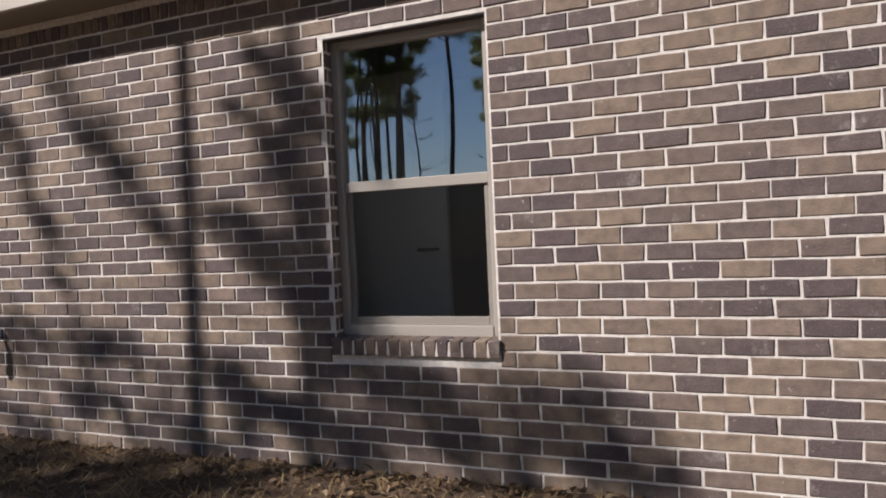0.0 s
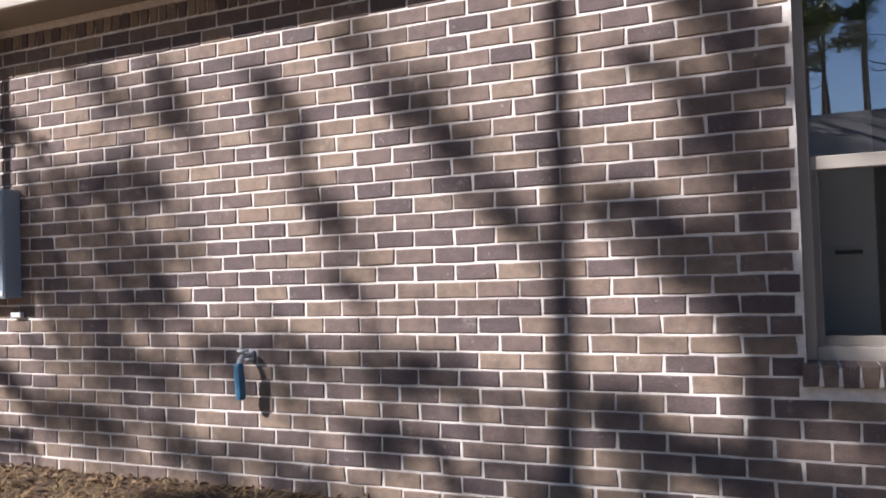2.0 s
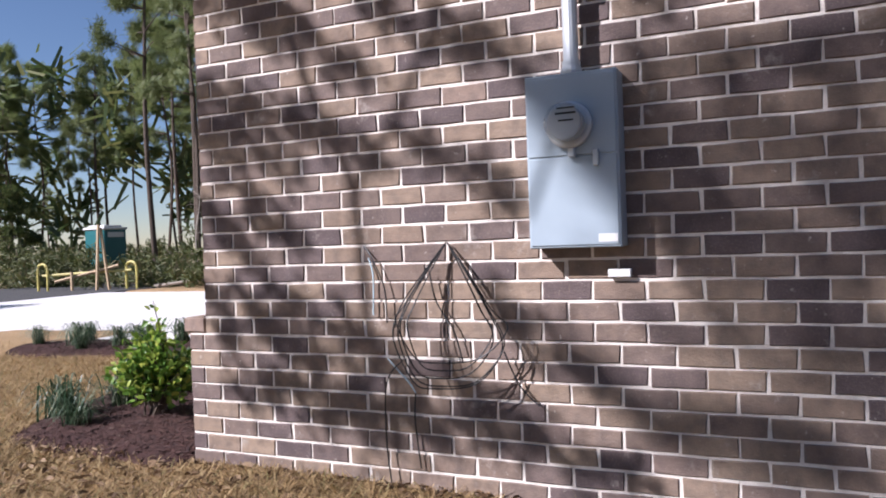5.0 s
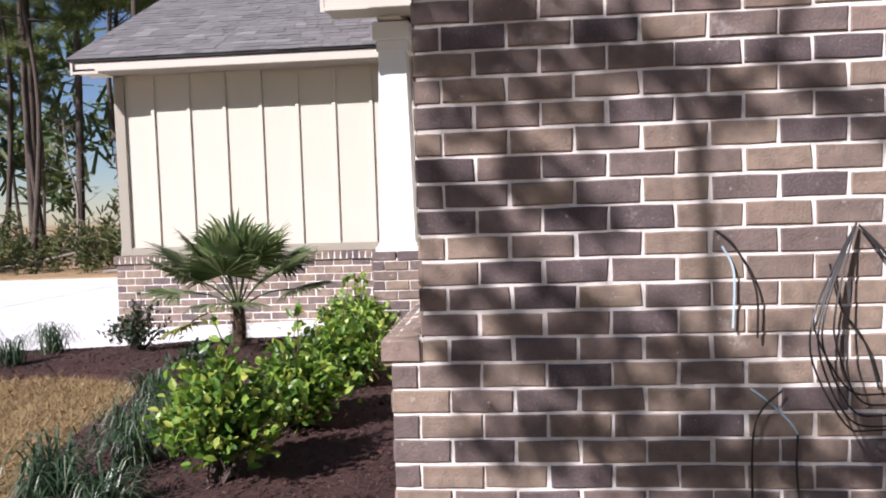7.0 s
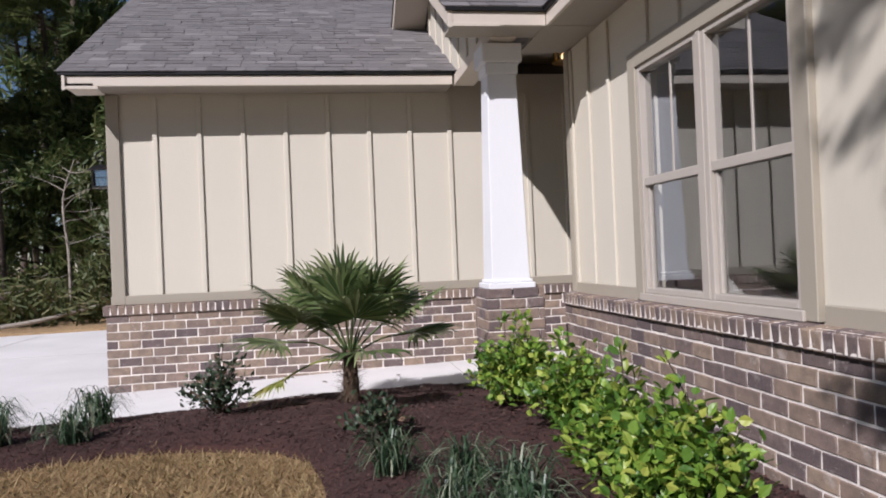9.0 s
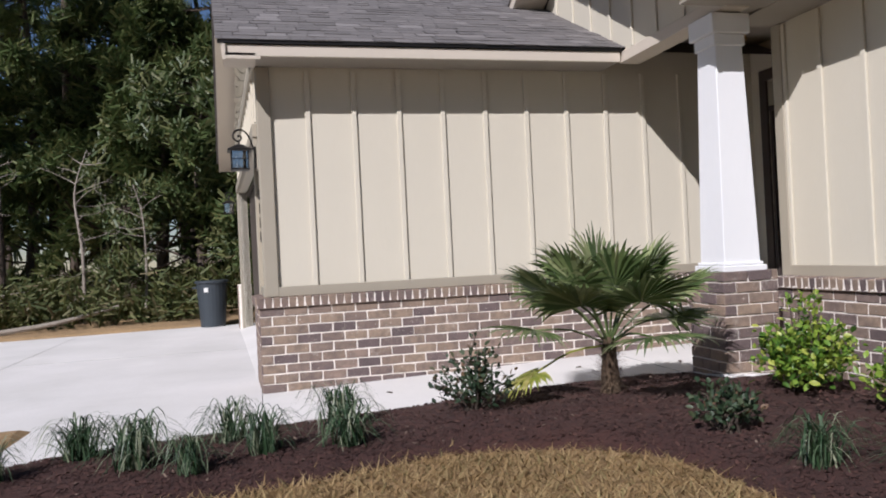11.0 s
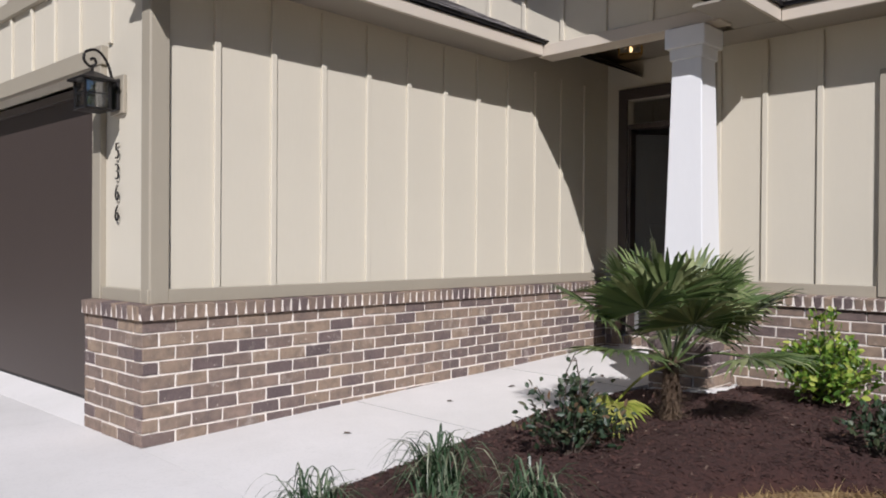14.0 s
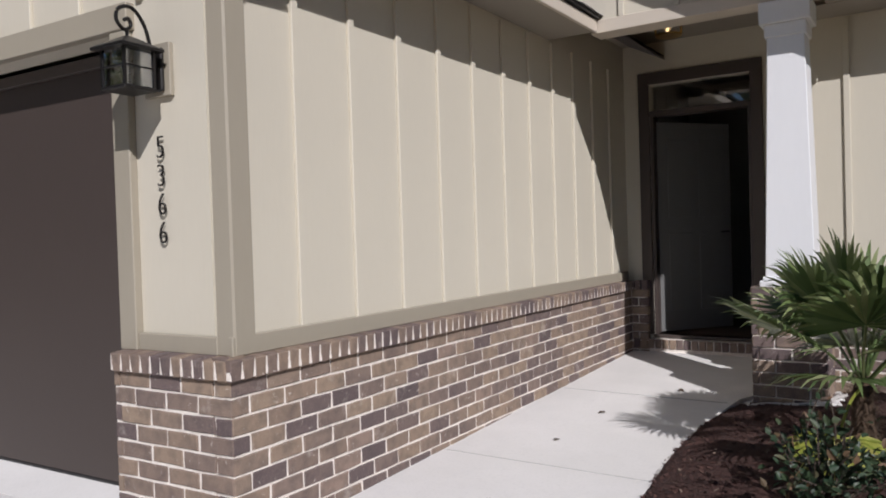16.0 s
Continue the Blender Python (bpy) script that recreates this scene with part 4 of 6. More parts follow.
# ---------------------------------------------------------------- garage lamps, number, porch lamp
def lantern(at):
    l = thing("wall_lantern", "black iron lantern with a scroll arm and seeded glass", "wall lamp", at, group="garage lanterns")
    part("mounting_block", boxes((0.145, 0.168, -0.085, 0.085, -0.10, 0.135), bev=0.003), TRIM, l, "taupe wooden mounting block")
    part("back_plate", boxes((0.125, 0.145, -0.055, 0.055, -0.08, 0.11), bev=0.006), BLACK_IRON, l)
    bm = bmesh.new()
    pts = [(0.125, 0, 0.08), (0.09, 0, 0.20), (0.03, 0, 0.265), (-0.035, 0, 0.25), (-0.05, 0, 0.20), (-0.015, 0, 0.165), (0.02, 0, 0.185), (0.01, 0, 0.215), (-0.012, 0, 0.205)]
    tube(bm, smooth_path(pts, 5), [0.0085] * 41, 7)
    part("scroll_arm", bm, BLACK_IRON, l)
    bm = bmesh.new()
    tube(bm, [(0, 0, 0.10), (0, 0, 0.175)], 0.008, 6)
    part("finial", bm, BLACK_IRON, l)
    bm = bmesh.new()
    apex, rim = [bm.verts.new((sx * 0.02, sy * 0.02, 0.135)) for sx, sy in ((-1, -1), (1, -1), (1, 1), (-1, 1))], [bm.verts.new((sx * 0.105, sy * 0.105, 0.085)) for sx, sy in ((-1, -1), (1, -1), (1, 1), (-1, 1))]
    low = [bm.verts.new((v.co.x, v.co.y, 0.073)) for v in rim]
    for k in range(4):
        bm.faces.new((rim[k], rim[(k + 1) % 4], apex[(k + 1) % 4], apex[k]))
        bm.faces.new((low[k], low[(k + 1) % 4], rim[(k + 1) % 4], rim[k]))
    bm.faces.new(apex), bm.faces.new(low[::-1])
    part("roof_cap", bm, BLACK_IRON, l)
    for sx, sy in ((-1, -1), (1, -1), (1, 1), (-1, 1)):
        part("corner_post", boxes((sx * 0.072 - 0.006, sx * 0.072 + 0.006, sy * 0.072 - 0.006, sy * 0.072 + 0.006, -0.085, 0.074)), BLACK_IRON, l)
    part("mid_bar", boxes((-0.072, 0.072, -0.077, -0.071, -0.004, 0.003), (-0.072, 0.072, 0.071, 0.077, -0.004, 0.003), (-0.077, -0.071, -0.072, 0.072, -0.004, 0.003)), BLACK_IRON, l)
    for a in ((-0.07, 0.07, -0.072, -0.069), (-0.07, 0.07, 0.069, 0.072), (-0.072, -0.069, -0.068, 0.068), (0.069, 0.072, -0.068, 0.068)):
        part("pane", boxes((*a, -0.08, 0.072)), SEEDED, l)
    part("base_plate", boxes((-0.082, 0.082, -0.082, 0.082, -0.098, -0.083), bev=0.004), BLACK_IRON, l)
    bm = turned([(0.018, -0.08), (0.018, -0.03), (0.025, -0.005), (0.012, 0.03)], 10)
    part("bulb", bm, LABEL, l, "white unlit bulb")
    return l


lamp_a = lantern((-4.03, 5.98, 1.885))
copy_thing(lamp_a, Matrix.Translation((-4.03, 12.2, 1.885)))


def digits():
    block = thing("house_number", "black metal house number 5366 in a column", "house number", (-3.872, 5.985, 1.363))
    for k, ch in enumerate("5366"):
        cu = bpy.data.curves.new("digit", "FONT")
        cu.body, cu.size, cu.extrude, cu.align_x, cu.align_y = ch, 0.148, 0.004, "CENTER", "CENTER"
        cu.offset = -0.0034
        tmp = new("tmp", cu)
        bpy.context.view_layer.update()
        me = bpy.data.meshes.new_from_object(tmp)
        bpy.data.objects.remove(tmp)
        me.transform(Matrix(((0, 0, -1, 0), (-0.85, 0, 0, 0), (0, 1, 0, 0), (0, 0, 0, 1))))
        me.materials.clear()
        me.materials.append(BLACK_IRON)
        ob = new("digit", me)
        ob.parent = block
        ob.location = (-0.006, 0, 0.197 - 0.127 * k)
    return block


digits()


def porch_lamp():
    p = thing("ceiling_lamp", "brass flush lamp with clear glass on the porch ceiling", "ceiling lamp", (0.37, 4.96, 2.88))
    bm = turned([(0.09, 0), (0.095, -0.012), (0.06, -0.03), (0.06, -0.035)], 18)
    part("canopy", bm, BRASS, p)
    part("bottom_ring", turned([(0.085, -0.112), (0.108, -0.112), (0.108, -0.125), (0.085, -0.125)], 18), BRASS, p)
    bm = turned([(0.10, -0.035), (0.10, -0.10), (0.09, -0.105)], 18)
    part("glass_shade", bm, GLASS, p)
    for k in range(4):
        a = k * math.tau / 4 + 0.4
        part("strap", boxes((math.cos(a) * 0.104 - 0.006, math.cos(a) * 0.104 + 0.006, math.sin(a) * 0.104 - 0.006, math.sin(a) * 0.104 + 0.006, -0.112, -0.03)), BRASS, p)
    part("bulb", turned([(0.012, -0.035), (0.022, -0.06), (0.022, -0.075), (0.008, -0.092)], 10), LIT.m, p, "lit warm bulb")


porch_lamp()


# ---------------------------------------------------------------- plants in the bed
def leaf(verts, faces, base, way, up, length, width, cup=0.25):
    """An oval leaf, folded along its middle."""
    way, side = way.normalized(), way.cross(up).normalized()
    nrm = side.cross(way)
    k = len(verts)
    rows = ((0.25, 0.72), (0.5, 1.0), (0.78, 0.66))
    verts += [base]
    for f, g in rows:
        q = base + way * length * f - nrm * 0.2 * length * f * f
        verts += [q + side * width * g + nrm * cup * width, q, q - side * width * g + nrm * cup * width]
    verts += [base + way * length - nrm * 0.2 * length]
    faces += [(k, k + 2, k + 1), (k, k + 3, k + 2)]
    for r in (1, 4):
        faces += [(k + r, k + r + 1, k + r + 4, k + r + 3), (k + r + 1, k + r + 2, k + r + 5, k + r + 4)]
    faces += [(k + 7, k + 8, k + 10), (k + 8, k + 9, k + 10)]


def rand_dir(rng, up=0.0):
    return Vector((rng.gauss(0, 1), rng.gauss(0, 1), rng.gauss(0, 1) + up)).normalized()


def shrub(name, at, label, height, radius, stems, leaves, size, material, seed, spread=1.0, group="", shoots=0):
    rng = random.Random(seed)
    s = thing(name, label, "shrub", at, group=group)
    verts, faces = [], []
    tips = []
    for k in range(stems + shoots):
        a = rng.random() * math.tau
        shoot = k >= stems
        r = radius * (math.sqrt(rng.random()) if not shoot else 0.4 * rng.random())
        top = Vector((math.cos(a) * r, math.sin(a) * r, height * (1 - 0.55 * (r / radius) ** 2) * rng.uniform(0.7, 1.0) * (1.32 if shoot else 1)))
        midp = top * 0.5 + Vector((rng.gauss(0, 0.03), rng.gauss(0, 0.03), 0.02))
        pts = smooth_path([(rng.gauss(0, 0.03), rng.gauss(0, 0.03), -0.04), midp, top], 4)
        bm = bmesh.new()
        tube(bm, pts, [0.007 - 0.005 * i / (len(pts) - 1) for i in range(len(pts))], 4, False)
        part("stem", bm, BARK, s)
        tips.append((pts, top, shoot))
    each = max(1, leaves // len(tips))
    for pts, top, shoot in tips:
        for k in range(each if not shoot else each // 2):
            f = rng.uniform(0.2, 1.0) ** 0.6
            q = pts[min(int(f * (len(pts) - 1)), len(pts) - 1)]
            base = Vector(q) + Vector((rng.gauss(0, 1), rng.gauss(0, 1), rng.gauss(0, 0.8))) * (0.045 * spread if not shoot else 0.018)
            if base.z < 0.03:
                base.z = 0.03 + 0.05 * rng.random()
            out = Vector((base.x, base.y, 0.12))
            way = (rand_dir(rng, 0.5) + out.normalized() * 0.7)
            leaf(verts, faces, base, way, rand_dir(rng, 1.5), size * rng.uniform(0.6, 1.2), size * rng.uniform(0.24, 0.34))
    tagged(soup("foliage", verts, faces, material, s), kind="stuff")
    return s


def on_bed(x, y):
    return (x, y, bed_level(x, y))


G = "evergreen shrubs along the front wall"
SH = "bright green leafy evergreen shrub in the mulch"
shrub("evergreen_shrub", on_bed(-0.80, 0.55), SH, 0.56, 0.25, 34, 1700, 0.055, SHRUB_LEAF, 21, group=G, shoots=3)
shrub("evergreen_shrub", on_bed(-0.70, 1.3), SH, 0.46, 0.28, 34, 1700, 0.055, SHRUB_LEAF, 22, group=G, shoots=3)
shrub("evergreen_shrub", on_bed(-0.64, 2.15), SH, 0.52, 0.27, 30, 1500, 0.055, SHRUB_LEAF, 23, group=G, shoots=3)
shrub("evergreen_shrub", on_bed(-0.73, 2.95), "ragged bright green evergreen shrub beside the column", 0.50, 0.34, 40, 1700, 0.052, SHRUB_LEAF, 24, group=G, shoots=4)
R = "low dark shrubs in the bed"
shrub("rose_shrub", on_bed(-2.68, 3.5), "small dark-leaved shrub in the mulch", 0.41, 0.28, 24, 620, 0.045, ROSE_LEAF, 31, 0.75, R, 3)
shrub("rose_shrub", on_bed(-1.70, 2.35), "low dark green shrub in the mulch", 0.27, 0.17, 18, 330, 0.045, ROSE_LEAF, 32, 0.8, R)


def turf_clump(at, blades, reach, seed):
    rng = random.Random(seed)
    verts, faces = [], []
    for _ in range(blades):
        a, r = rng.random() * math.tau, reach * rng.uniform(0.45, 1.0)
        d, side = Vector((math.cos(a), math.sin(a), 0)), Vector((-math.sin(a), math.cos(a), 0))
        h, w = reach * rng.uniform(0.5, 1.25), rng.uniform(0.003, 0.006)
        b = Vector((rng.gauss(0, 0.04), rng.gauss(0, 0.04), -0.02))
        k = len(verts)
        for i in range(7):
            t = i / 6
            p = b + d * (r * t ** 1.25) + Vector((0, 0, h * (2.5 * t - 2.1 * t * t)))
            ww = w * (1 - t) ** 0.6 + 0.0006
            verts += [p - side * ww, p + side * ww]
        faces += [(k + 2 * i, k + 2 * i + 1, k + 2 * i + 3, k + 2 * i + 2) for i in range(6)]
    ob = thing("lily_turf", "clump of dark green lily turf in the mulch", "lily turf", at, "lily turf clumps round the bed")
    tagged(soup("foliage", verts, faces, BLADE, ob), kind="stuff")
    return ob


turf_rng = random.Random(77)
turf_a = turf_clump(on_bed(-4.15, 3.6), 105, 0.29, 1)
turf_b = turf_clump(on_bed(-3.5, 3.62), 115, 0.31, 2)
turf_c = turf_clump(on_bed(-3.5, 3.12), 100, 0.28, 3)
for x, y in ((-4.95, 3.55), (-4.6, 3.15), (-3.95, 3.15), (-5.3, 3.2), (-4.3, 2.95), (-1.68, 1.72), (-1.36, 1.5), (-1.5, 1.1), (-1.28, 0.75), (-1.45, 0.42), (-1.15, 0.25), (-1.2, 1.15)):
    s = turf_rng.uniform(0.8, 1.1)
    c = copy_thing(turf_rng.choice((turf_a, turf_b, turf_c)), Matrix.Translation(on_bed(x, y)) @ Matrix.Rotation(turf_rng.random() * 6, 4, "Z"))
    c.scale = (s, s, s * turf_rng.uniform(0.85, 1.05))


def fan_palm(at):
    rng = random.Random(9)
    p = thing("fan_palm", "small windmill palm with stiff fan leaves in the mulch", "palm", at)
    prof = [(0.052, -0.06), (0.058, 0.0), (0.046, 0.06), (0.048, 0.12), (0.041, 0.2), (0.038, 0.27), (0.03, 0.33)]
    part("trunk", turned(prof, 14), PALM_FIBRE, p, "shaggy brown fibrous trunk", True)
    verts, faces = [], []
    for _ in range(420):
        a, z = rng.random() * math.tau, rng.uniform(-0.02, 0.33)
        r = 0.052 - 0.03 * z
        b = Vector((math.cos(a) * r, math.sin(a) * r, z))
        w = Vector((math.cos(a + rng.gauss(0, 0.5)), math.sin(a + rng.gauss(0, 0.5)), rng.uniform(-0.6, 1.2))).normalized() * rng.uniform(0.03, 0.09)
        s = Vector((-math.sin(a), math.cos(a), 0)) * 0.004
        k = len(verts)
        verts += [b - s, b + s, b + w]
        faces.append((k, k + 1, k + 2))
    tagged(soup("fibre_coat", verts, faces, PALM_FIBRE, p), "loose brown fibres", kind="stuff")
    crown = Vector((0, 0, 0.34))
    fronds = [(a + rng.gauss(0, 0.12), tilt, ln, 0) for a, tilt, ln in ((0.1, 60, 0.38), (1.2, 64, 0.36), (2.5, 62, 0.38), (3.4, 58, 0.40), (4.4, 64, 0.36), (5.4, 60, 0.38),
                                                                       (0.6, 38, 0.42), (2.2, 36, 0.42), (3.0, 42, 0.44), (4.0, 34, 0.42), (4.9, 38, 0.40), (6.0, 36, 0.44), (2.0, 82, 0.38))]
    fronds += [(3.1, 12, 0.42, 0), (0.15, 14, 0.40, 0), (4.9, 8, 0.36, 0), (3.0, -22, 0.45, 1)]
    for a, tilt, ln, old in fronds:
        d = Vector((math.cos(a) * math.cos(radians(tilt)), math.sin(a) * math.cos(radians(tilt)), math.sin(radians(tilt))))
        side = Vector((-math.sin(a), math.cos(a), 0))
        hub = crown + d * ln + Vector((0, 0, -0.03))
        bm = bmesh.new()
        tube(bm, smooth_path([crown - Vector((0, 0, 0.06)), crown + d * ln * 0.5, hub], 3), 0.0065, 5)
        part("leaf_stalk", bm, PALM_OLD if old else PALM_LEAF, p)
        nrm = side.cross(d).normalized()
        verts, faces = [], []
        n, size = 36, rng.uniform(0.34, 0.40) * (0.62 if old else 1)
        for k in range(n):
            g = radians(-112 + 224 * k / (n - 1)) + rng.gauss(0, 0.015)
            w = (d * math.cos(g) + side * math.sin(g)).normalized()
            L = size * (1 - 0.22 * abs(g) / 2) * rng.uniform(0.93, 1.05)
            acr = w.cross(nrm).normalized()
            lift = nrm * (0.012 if k % 2 else -0.004)
            droop = Vector((0, 0, -1)) * L * rng.uniform(0.08, 0.26) * (1.3 if old else 1)
            i = len(verts)
            verts += [hub, hub + w * L * 0.5 - acr * 0.0145 + lift, hub + w * L * 0.5 + acr * 0.0145 - lift * 0.4, hub + w * L * 0.8 - acr * 0.007 + droop * 0.35, hub + w * L * 0.8 + acr * 0.007 + droop * 0.35, hub + w * L + droop]
            faces += [(i, i + 1, i + 2), (i + 1, i + 3, i + 4, i + 2), (i + 3, i + 5, i + 4)]
        tagged(soup("leaf_fan", verts, faces, PALM_OLD if old else PALM_LEAF, p), "drooping yellowed fan" if old else "")
    return p


fan_palm(on_bed(-1.79, 3.42)).scale = (1.18, 1.18, 1.08)


# ---------------------------------------------------------------- litter of grass and mulch
def scatter():
    rng = random.Random(3)
    verts, faces = [], []
    fields = (((-5.2, -1.0, -1.5, 3.0), 80000), ((-1.6, 1.6, -1.3, 0.0), 20000), ((1.6, 9.0, -1.3, 0.0), 7000), ((-9.5, -5.2, 0.0, 4.3), 7000))
    for (x0, x1, y0, y1), n in fields:
        for _ in range(n):
            x, y = rng.uniform(x0, x1), rng.uniform(y0, y1)
            if inside(x + rng.gauss(0, 0.045), y + rng.gauss(0, 0.045), BED) or (x < -5 and y > 3.6):
                continue
            a, L = rng.random() * math.tau, rng.uniform(0.03, 0.12)
            b = Vector((x, y, level(x, y) + 0.002 + 0.02 * noise.noise((x * 0.9, y * 0.9, 0))))
            d = Vector((math.cos(a), math.sin(a), rng.uniform(0.05, 0.75))).normalized() * L
            s = Vector((-math.sin(a), math.cos(a), 0)) * 0.0042
            k = len(verts)
            verts += [b - s, b + s, b + d]
            faces.append((k, k + 1, k + 2))
    dead, dead_faces = [], []
    for _ in range(2600):
        x, y = rng.uniform(-1.5, 9.5), -1.4 * rng.random() ** 1.5 - 0.01
        leaf(dead, dead_faces, Vector((x, y, level(x, y) + 0.016)), Vector((rng.gauss(0, 1), rng.gauss(0, 1), rng.gauss(0, 0.25))), Vector((rng.gauss(0, 0.4), rng.gauss(0, 0.4), 1)), rng.uniform(0.03, 0.07), rng.uniform(0.008, 0.02), 0.5)
    tagged(soup("leaf_litter", dead, dead_faces, LITTER), "dry brown fallen leaves along the brick wall", "leaves", kind="stuff")
    tagged(soup("grass_blades", verts, faces, STRAW), "dry straw-coloured grass blades on the lawn", "grass", kind="stuff")
    verts, faces = [], []
    while len(faces) < 26000:
        x, y = rng.uniform(-5.7, 0.0), rng.uniform(-0.1, 4.4)
        if not inside(x, y, BED):
            continue
        a, L, w, t = rng.random() * math.tau, rng.uniform(0.008, 0.034), rng.uniform(0.002, 0.006), rng.gauss(0, 0.25)
        d, s = Vector((math.cos(a), math.sin(a), t)) * L / 2, Vector((-math.sin(a), math.cos(a), rng.gauss(0, 0.3))) * w
        c = Vector((x, y, bed_level(x, y) + 0.003))
        k = len(verts)
        verts += [c - d - s, c + d - s, c + d + s, c - d + s]
        faces.append((k, k + 1, k + 2, k + 3))
    tagged(soup("mulch_chips", verts, faces, CHIP), "dark red-brown bark chips on the bed", "mulch", kind="stuff")


scatter()
for k, (x, y) in enumerate(((-2.0, 5.0), (-1.3, 4.95), (-0.5, 4.7), (-3.0, 4.9))):
    verts, faces = [], []
    leaf(verts, faces, Vector((0, 0, 0.004)), Vector((math.cos(k * 2), math.sin(k * 2), 0.05)), Vector((0, 0, 1)), 0.06, 0.016, 0.4)
    ob = soup("fallen_leaf", verts, faces, PALM_FIBRE)
    ob.location = (x, y, walk_level(x, y) + 0.002)
    tagged(ob, "dry brown leaf lying on the concrete", "leaf", "leaves on the walkway")


# ---------------------------------------------------------------- beyond the garden
def waste_bin():
    b = thing("waste_bin", "dark grey round plastic waste bin beside the driveway", "bin", (-4.74, 12.9, -0.2))
    part("body", turned([(0.20, 0.0), (0.21, 0.01), (0.265, 0.80), (0.275, 0.82)], 24), BIN, b)
    part("rim", turned([(0.275, 0.81), (0.295, 0.82), (0.295, 0.855), (0.27, 0.86)], 24), BIN, b)
    part("sticker", boxes((-0.12, -0.05, -0.262, -0.235, 0.66, 0.74)), LABEL, b, "white sticker")
    part("grip", boxes((-0.33, -0.25, -0.05, 0.05, 0.72, 0.76), bev=0.008), BIN, b)


def site_toilet():
    t = thing("portable_toilet", "teal plastic portable toilet with a pale roof across the street", "portable toilet", (-22.3, 19.3, -0.2))
    part("cabin", boxes((-0.55, 0.55, -0.55, 0.55, 0.1, 2.05), bev=0.03), TEAL, t)
    part("door", boxes((-0.42, 0.42, -0.585, -0.555, 0.2, 1.9), bev=0.01), TEAL, t)
    part("vent_strip", boxes((0.558, 0.575, -0.4, 0.4, 1.75, 1.95), bev=0.005), LABEL, t)
    part("skid", boxes((-0.6, 0.6, -0.6, 0.6, 0.0, 0.1), bev=0.01), BIN, t)
    part("roof", boxes((-0.6, 0.6, -0.6, 0.6, 2.05, 2.15), (-0.45, 0.45, -0.45, 0.45, 2.15, 2.24), bev=0.03), LABEL, t, "pale translucent roof")


def barricade():
    b = thing("barricade", "yellow pipe rails and leaning timber posts by the street", "barricade", (-16.2, 12.6, -0.2))
    for x, y in ((-1.6, 0.3), (1.1, 1.2)):
        bm = bmesh.new()
        tube(bm, smooth_path([(x - 0.2, y, 0), (x - 0.2, y, 0.7), (x, y, 0.85), (x + 0.2, y, 0.7), (x + 0.2, y, 0)], 5), 0.035, 8)
        part("hoop", bm, YELLOW, b)
    bm = bmesh.new()
    tube(bm, [(-1.6, 0.3, 0.5), (1.1, 1.2, 0.6)], 0.04, 8)
    part("rail", bm, YELLOW, b)
    for a, c in (((0.2, 0.7, 0.0), (0.25, 0.8, 2.0)), ((0.5, 0.9, 0.0), (0.28, 0.85, 1.9)), ((-0.6, 0.5, 0.0), (-0.6, 0.5, 0.6)), ((-1.2, 0.4, 0.3), (0.8, 1.0, 0.75))):
        bm = bmesh.new()
        tube(bm, [a, c], 0.045, 4)
        part("timber", bm, RAW_WOOD, b, "raw timber post")


def limb(bm, p, d, length, r, rng, bend=0.25):
    q = p + d * length * 0.5 + rand_dir(rng) * length * bend * 0.3
    e = p + d * length + rand_dir(rng, 0.4) * length * bend * 0.5
    tube(bm, smooth_path([p, q, e], 3), [r * (1 - 0.7 * i / 6) for i in range(7)], 5, False)
    return q, e


def tuft(verts, faces, c, size, n, rng, slim):
    for _ in range(n):
        w = rand_dir(rng, 0.25)
        b = c + rand_dir(rng) * size * rng.random() * 0.75
        s = w.orthogonal().normalized() * size * slim
        L = size * rng.uniform(0.35, 0.8)
        k = len(verts)
        verts += [b - s, b + s, b + w * L + s * 0.7, b + w * L - s * 0.7]
        faces.append((k, k + 1, k + 2, k + 3))


def tree(name, label, at, height, base, spread, limbs, seed, leaf_mat, bark, slim=0.055, per=40, size=0.55, taper=0.13, lean=0.25):
    rng = random.Random(seed)
    t = thing(name, label, "tree", at, group="trees of the woods")
    bm = bmesh.new()
    verts, faces = [], []
    spine = smooth_path([(0, 0, -0.3), (rng.gauss(0, lean), rng.gauss(0, lean), height * 0.4), (rng.gauss(0, lean), rng.gauss(0, lean), height * 0.75), (rng.gauss(0, lean), rng.gauss(0, lean), height)], 5)
    tube(bm, spine, [taper * (1 - 0.85 * i / (len(spine) - 1)) for i in range(len(spine))], 9)
    for k in range(limbs):
        f = base + (1 - base) * (k + rng.random()) / limbs
        p = spine[min(int(f * (len(spine) - 1)), len(spine) - 1)]
        a = rng.random() * math.tau
        reach = spread * (1.15 - 0.75 * (f - base) / (1 - base)) * rng.uniform(0.5, 1.1)
        rise = rng.uniform(-0.05, 0.55)
        d = Vector((math.cos(a), math.sin(a), rise)).normalized()
        q, e = limb(bm, Vector(p), d, reach, taper * 0.28, rng)
        for c in (q * 0.35 + e * 0.65, e, e + rand_dir(rng) * size * 0.8):
            q2, e2 = limb(bm, q * 0.5 + e * 0.5, (c - q + rand_dir(rng) * 0.4).normalized(), reach * 0.3, taper * 0.12, rng)
            if leaf_mat:
                tuft(verts, faces, c, size, per, rng, slim)
                tuft(verts, faces, e2, size * 0.7, per // 2, rng, slim)
    part("trunk", bm, bark, t, smooth=True)
    if leaf_mat:
        soup("crown", verts, faces, leaf_mat, t)
    return t


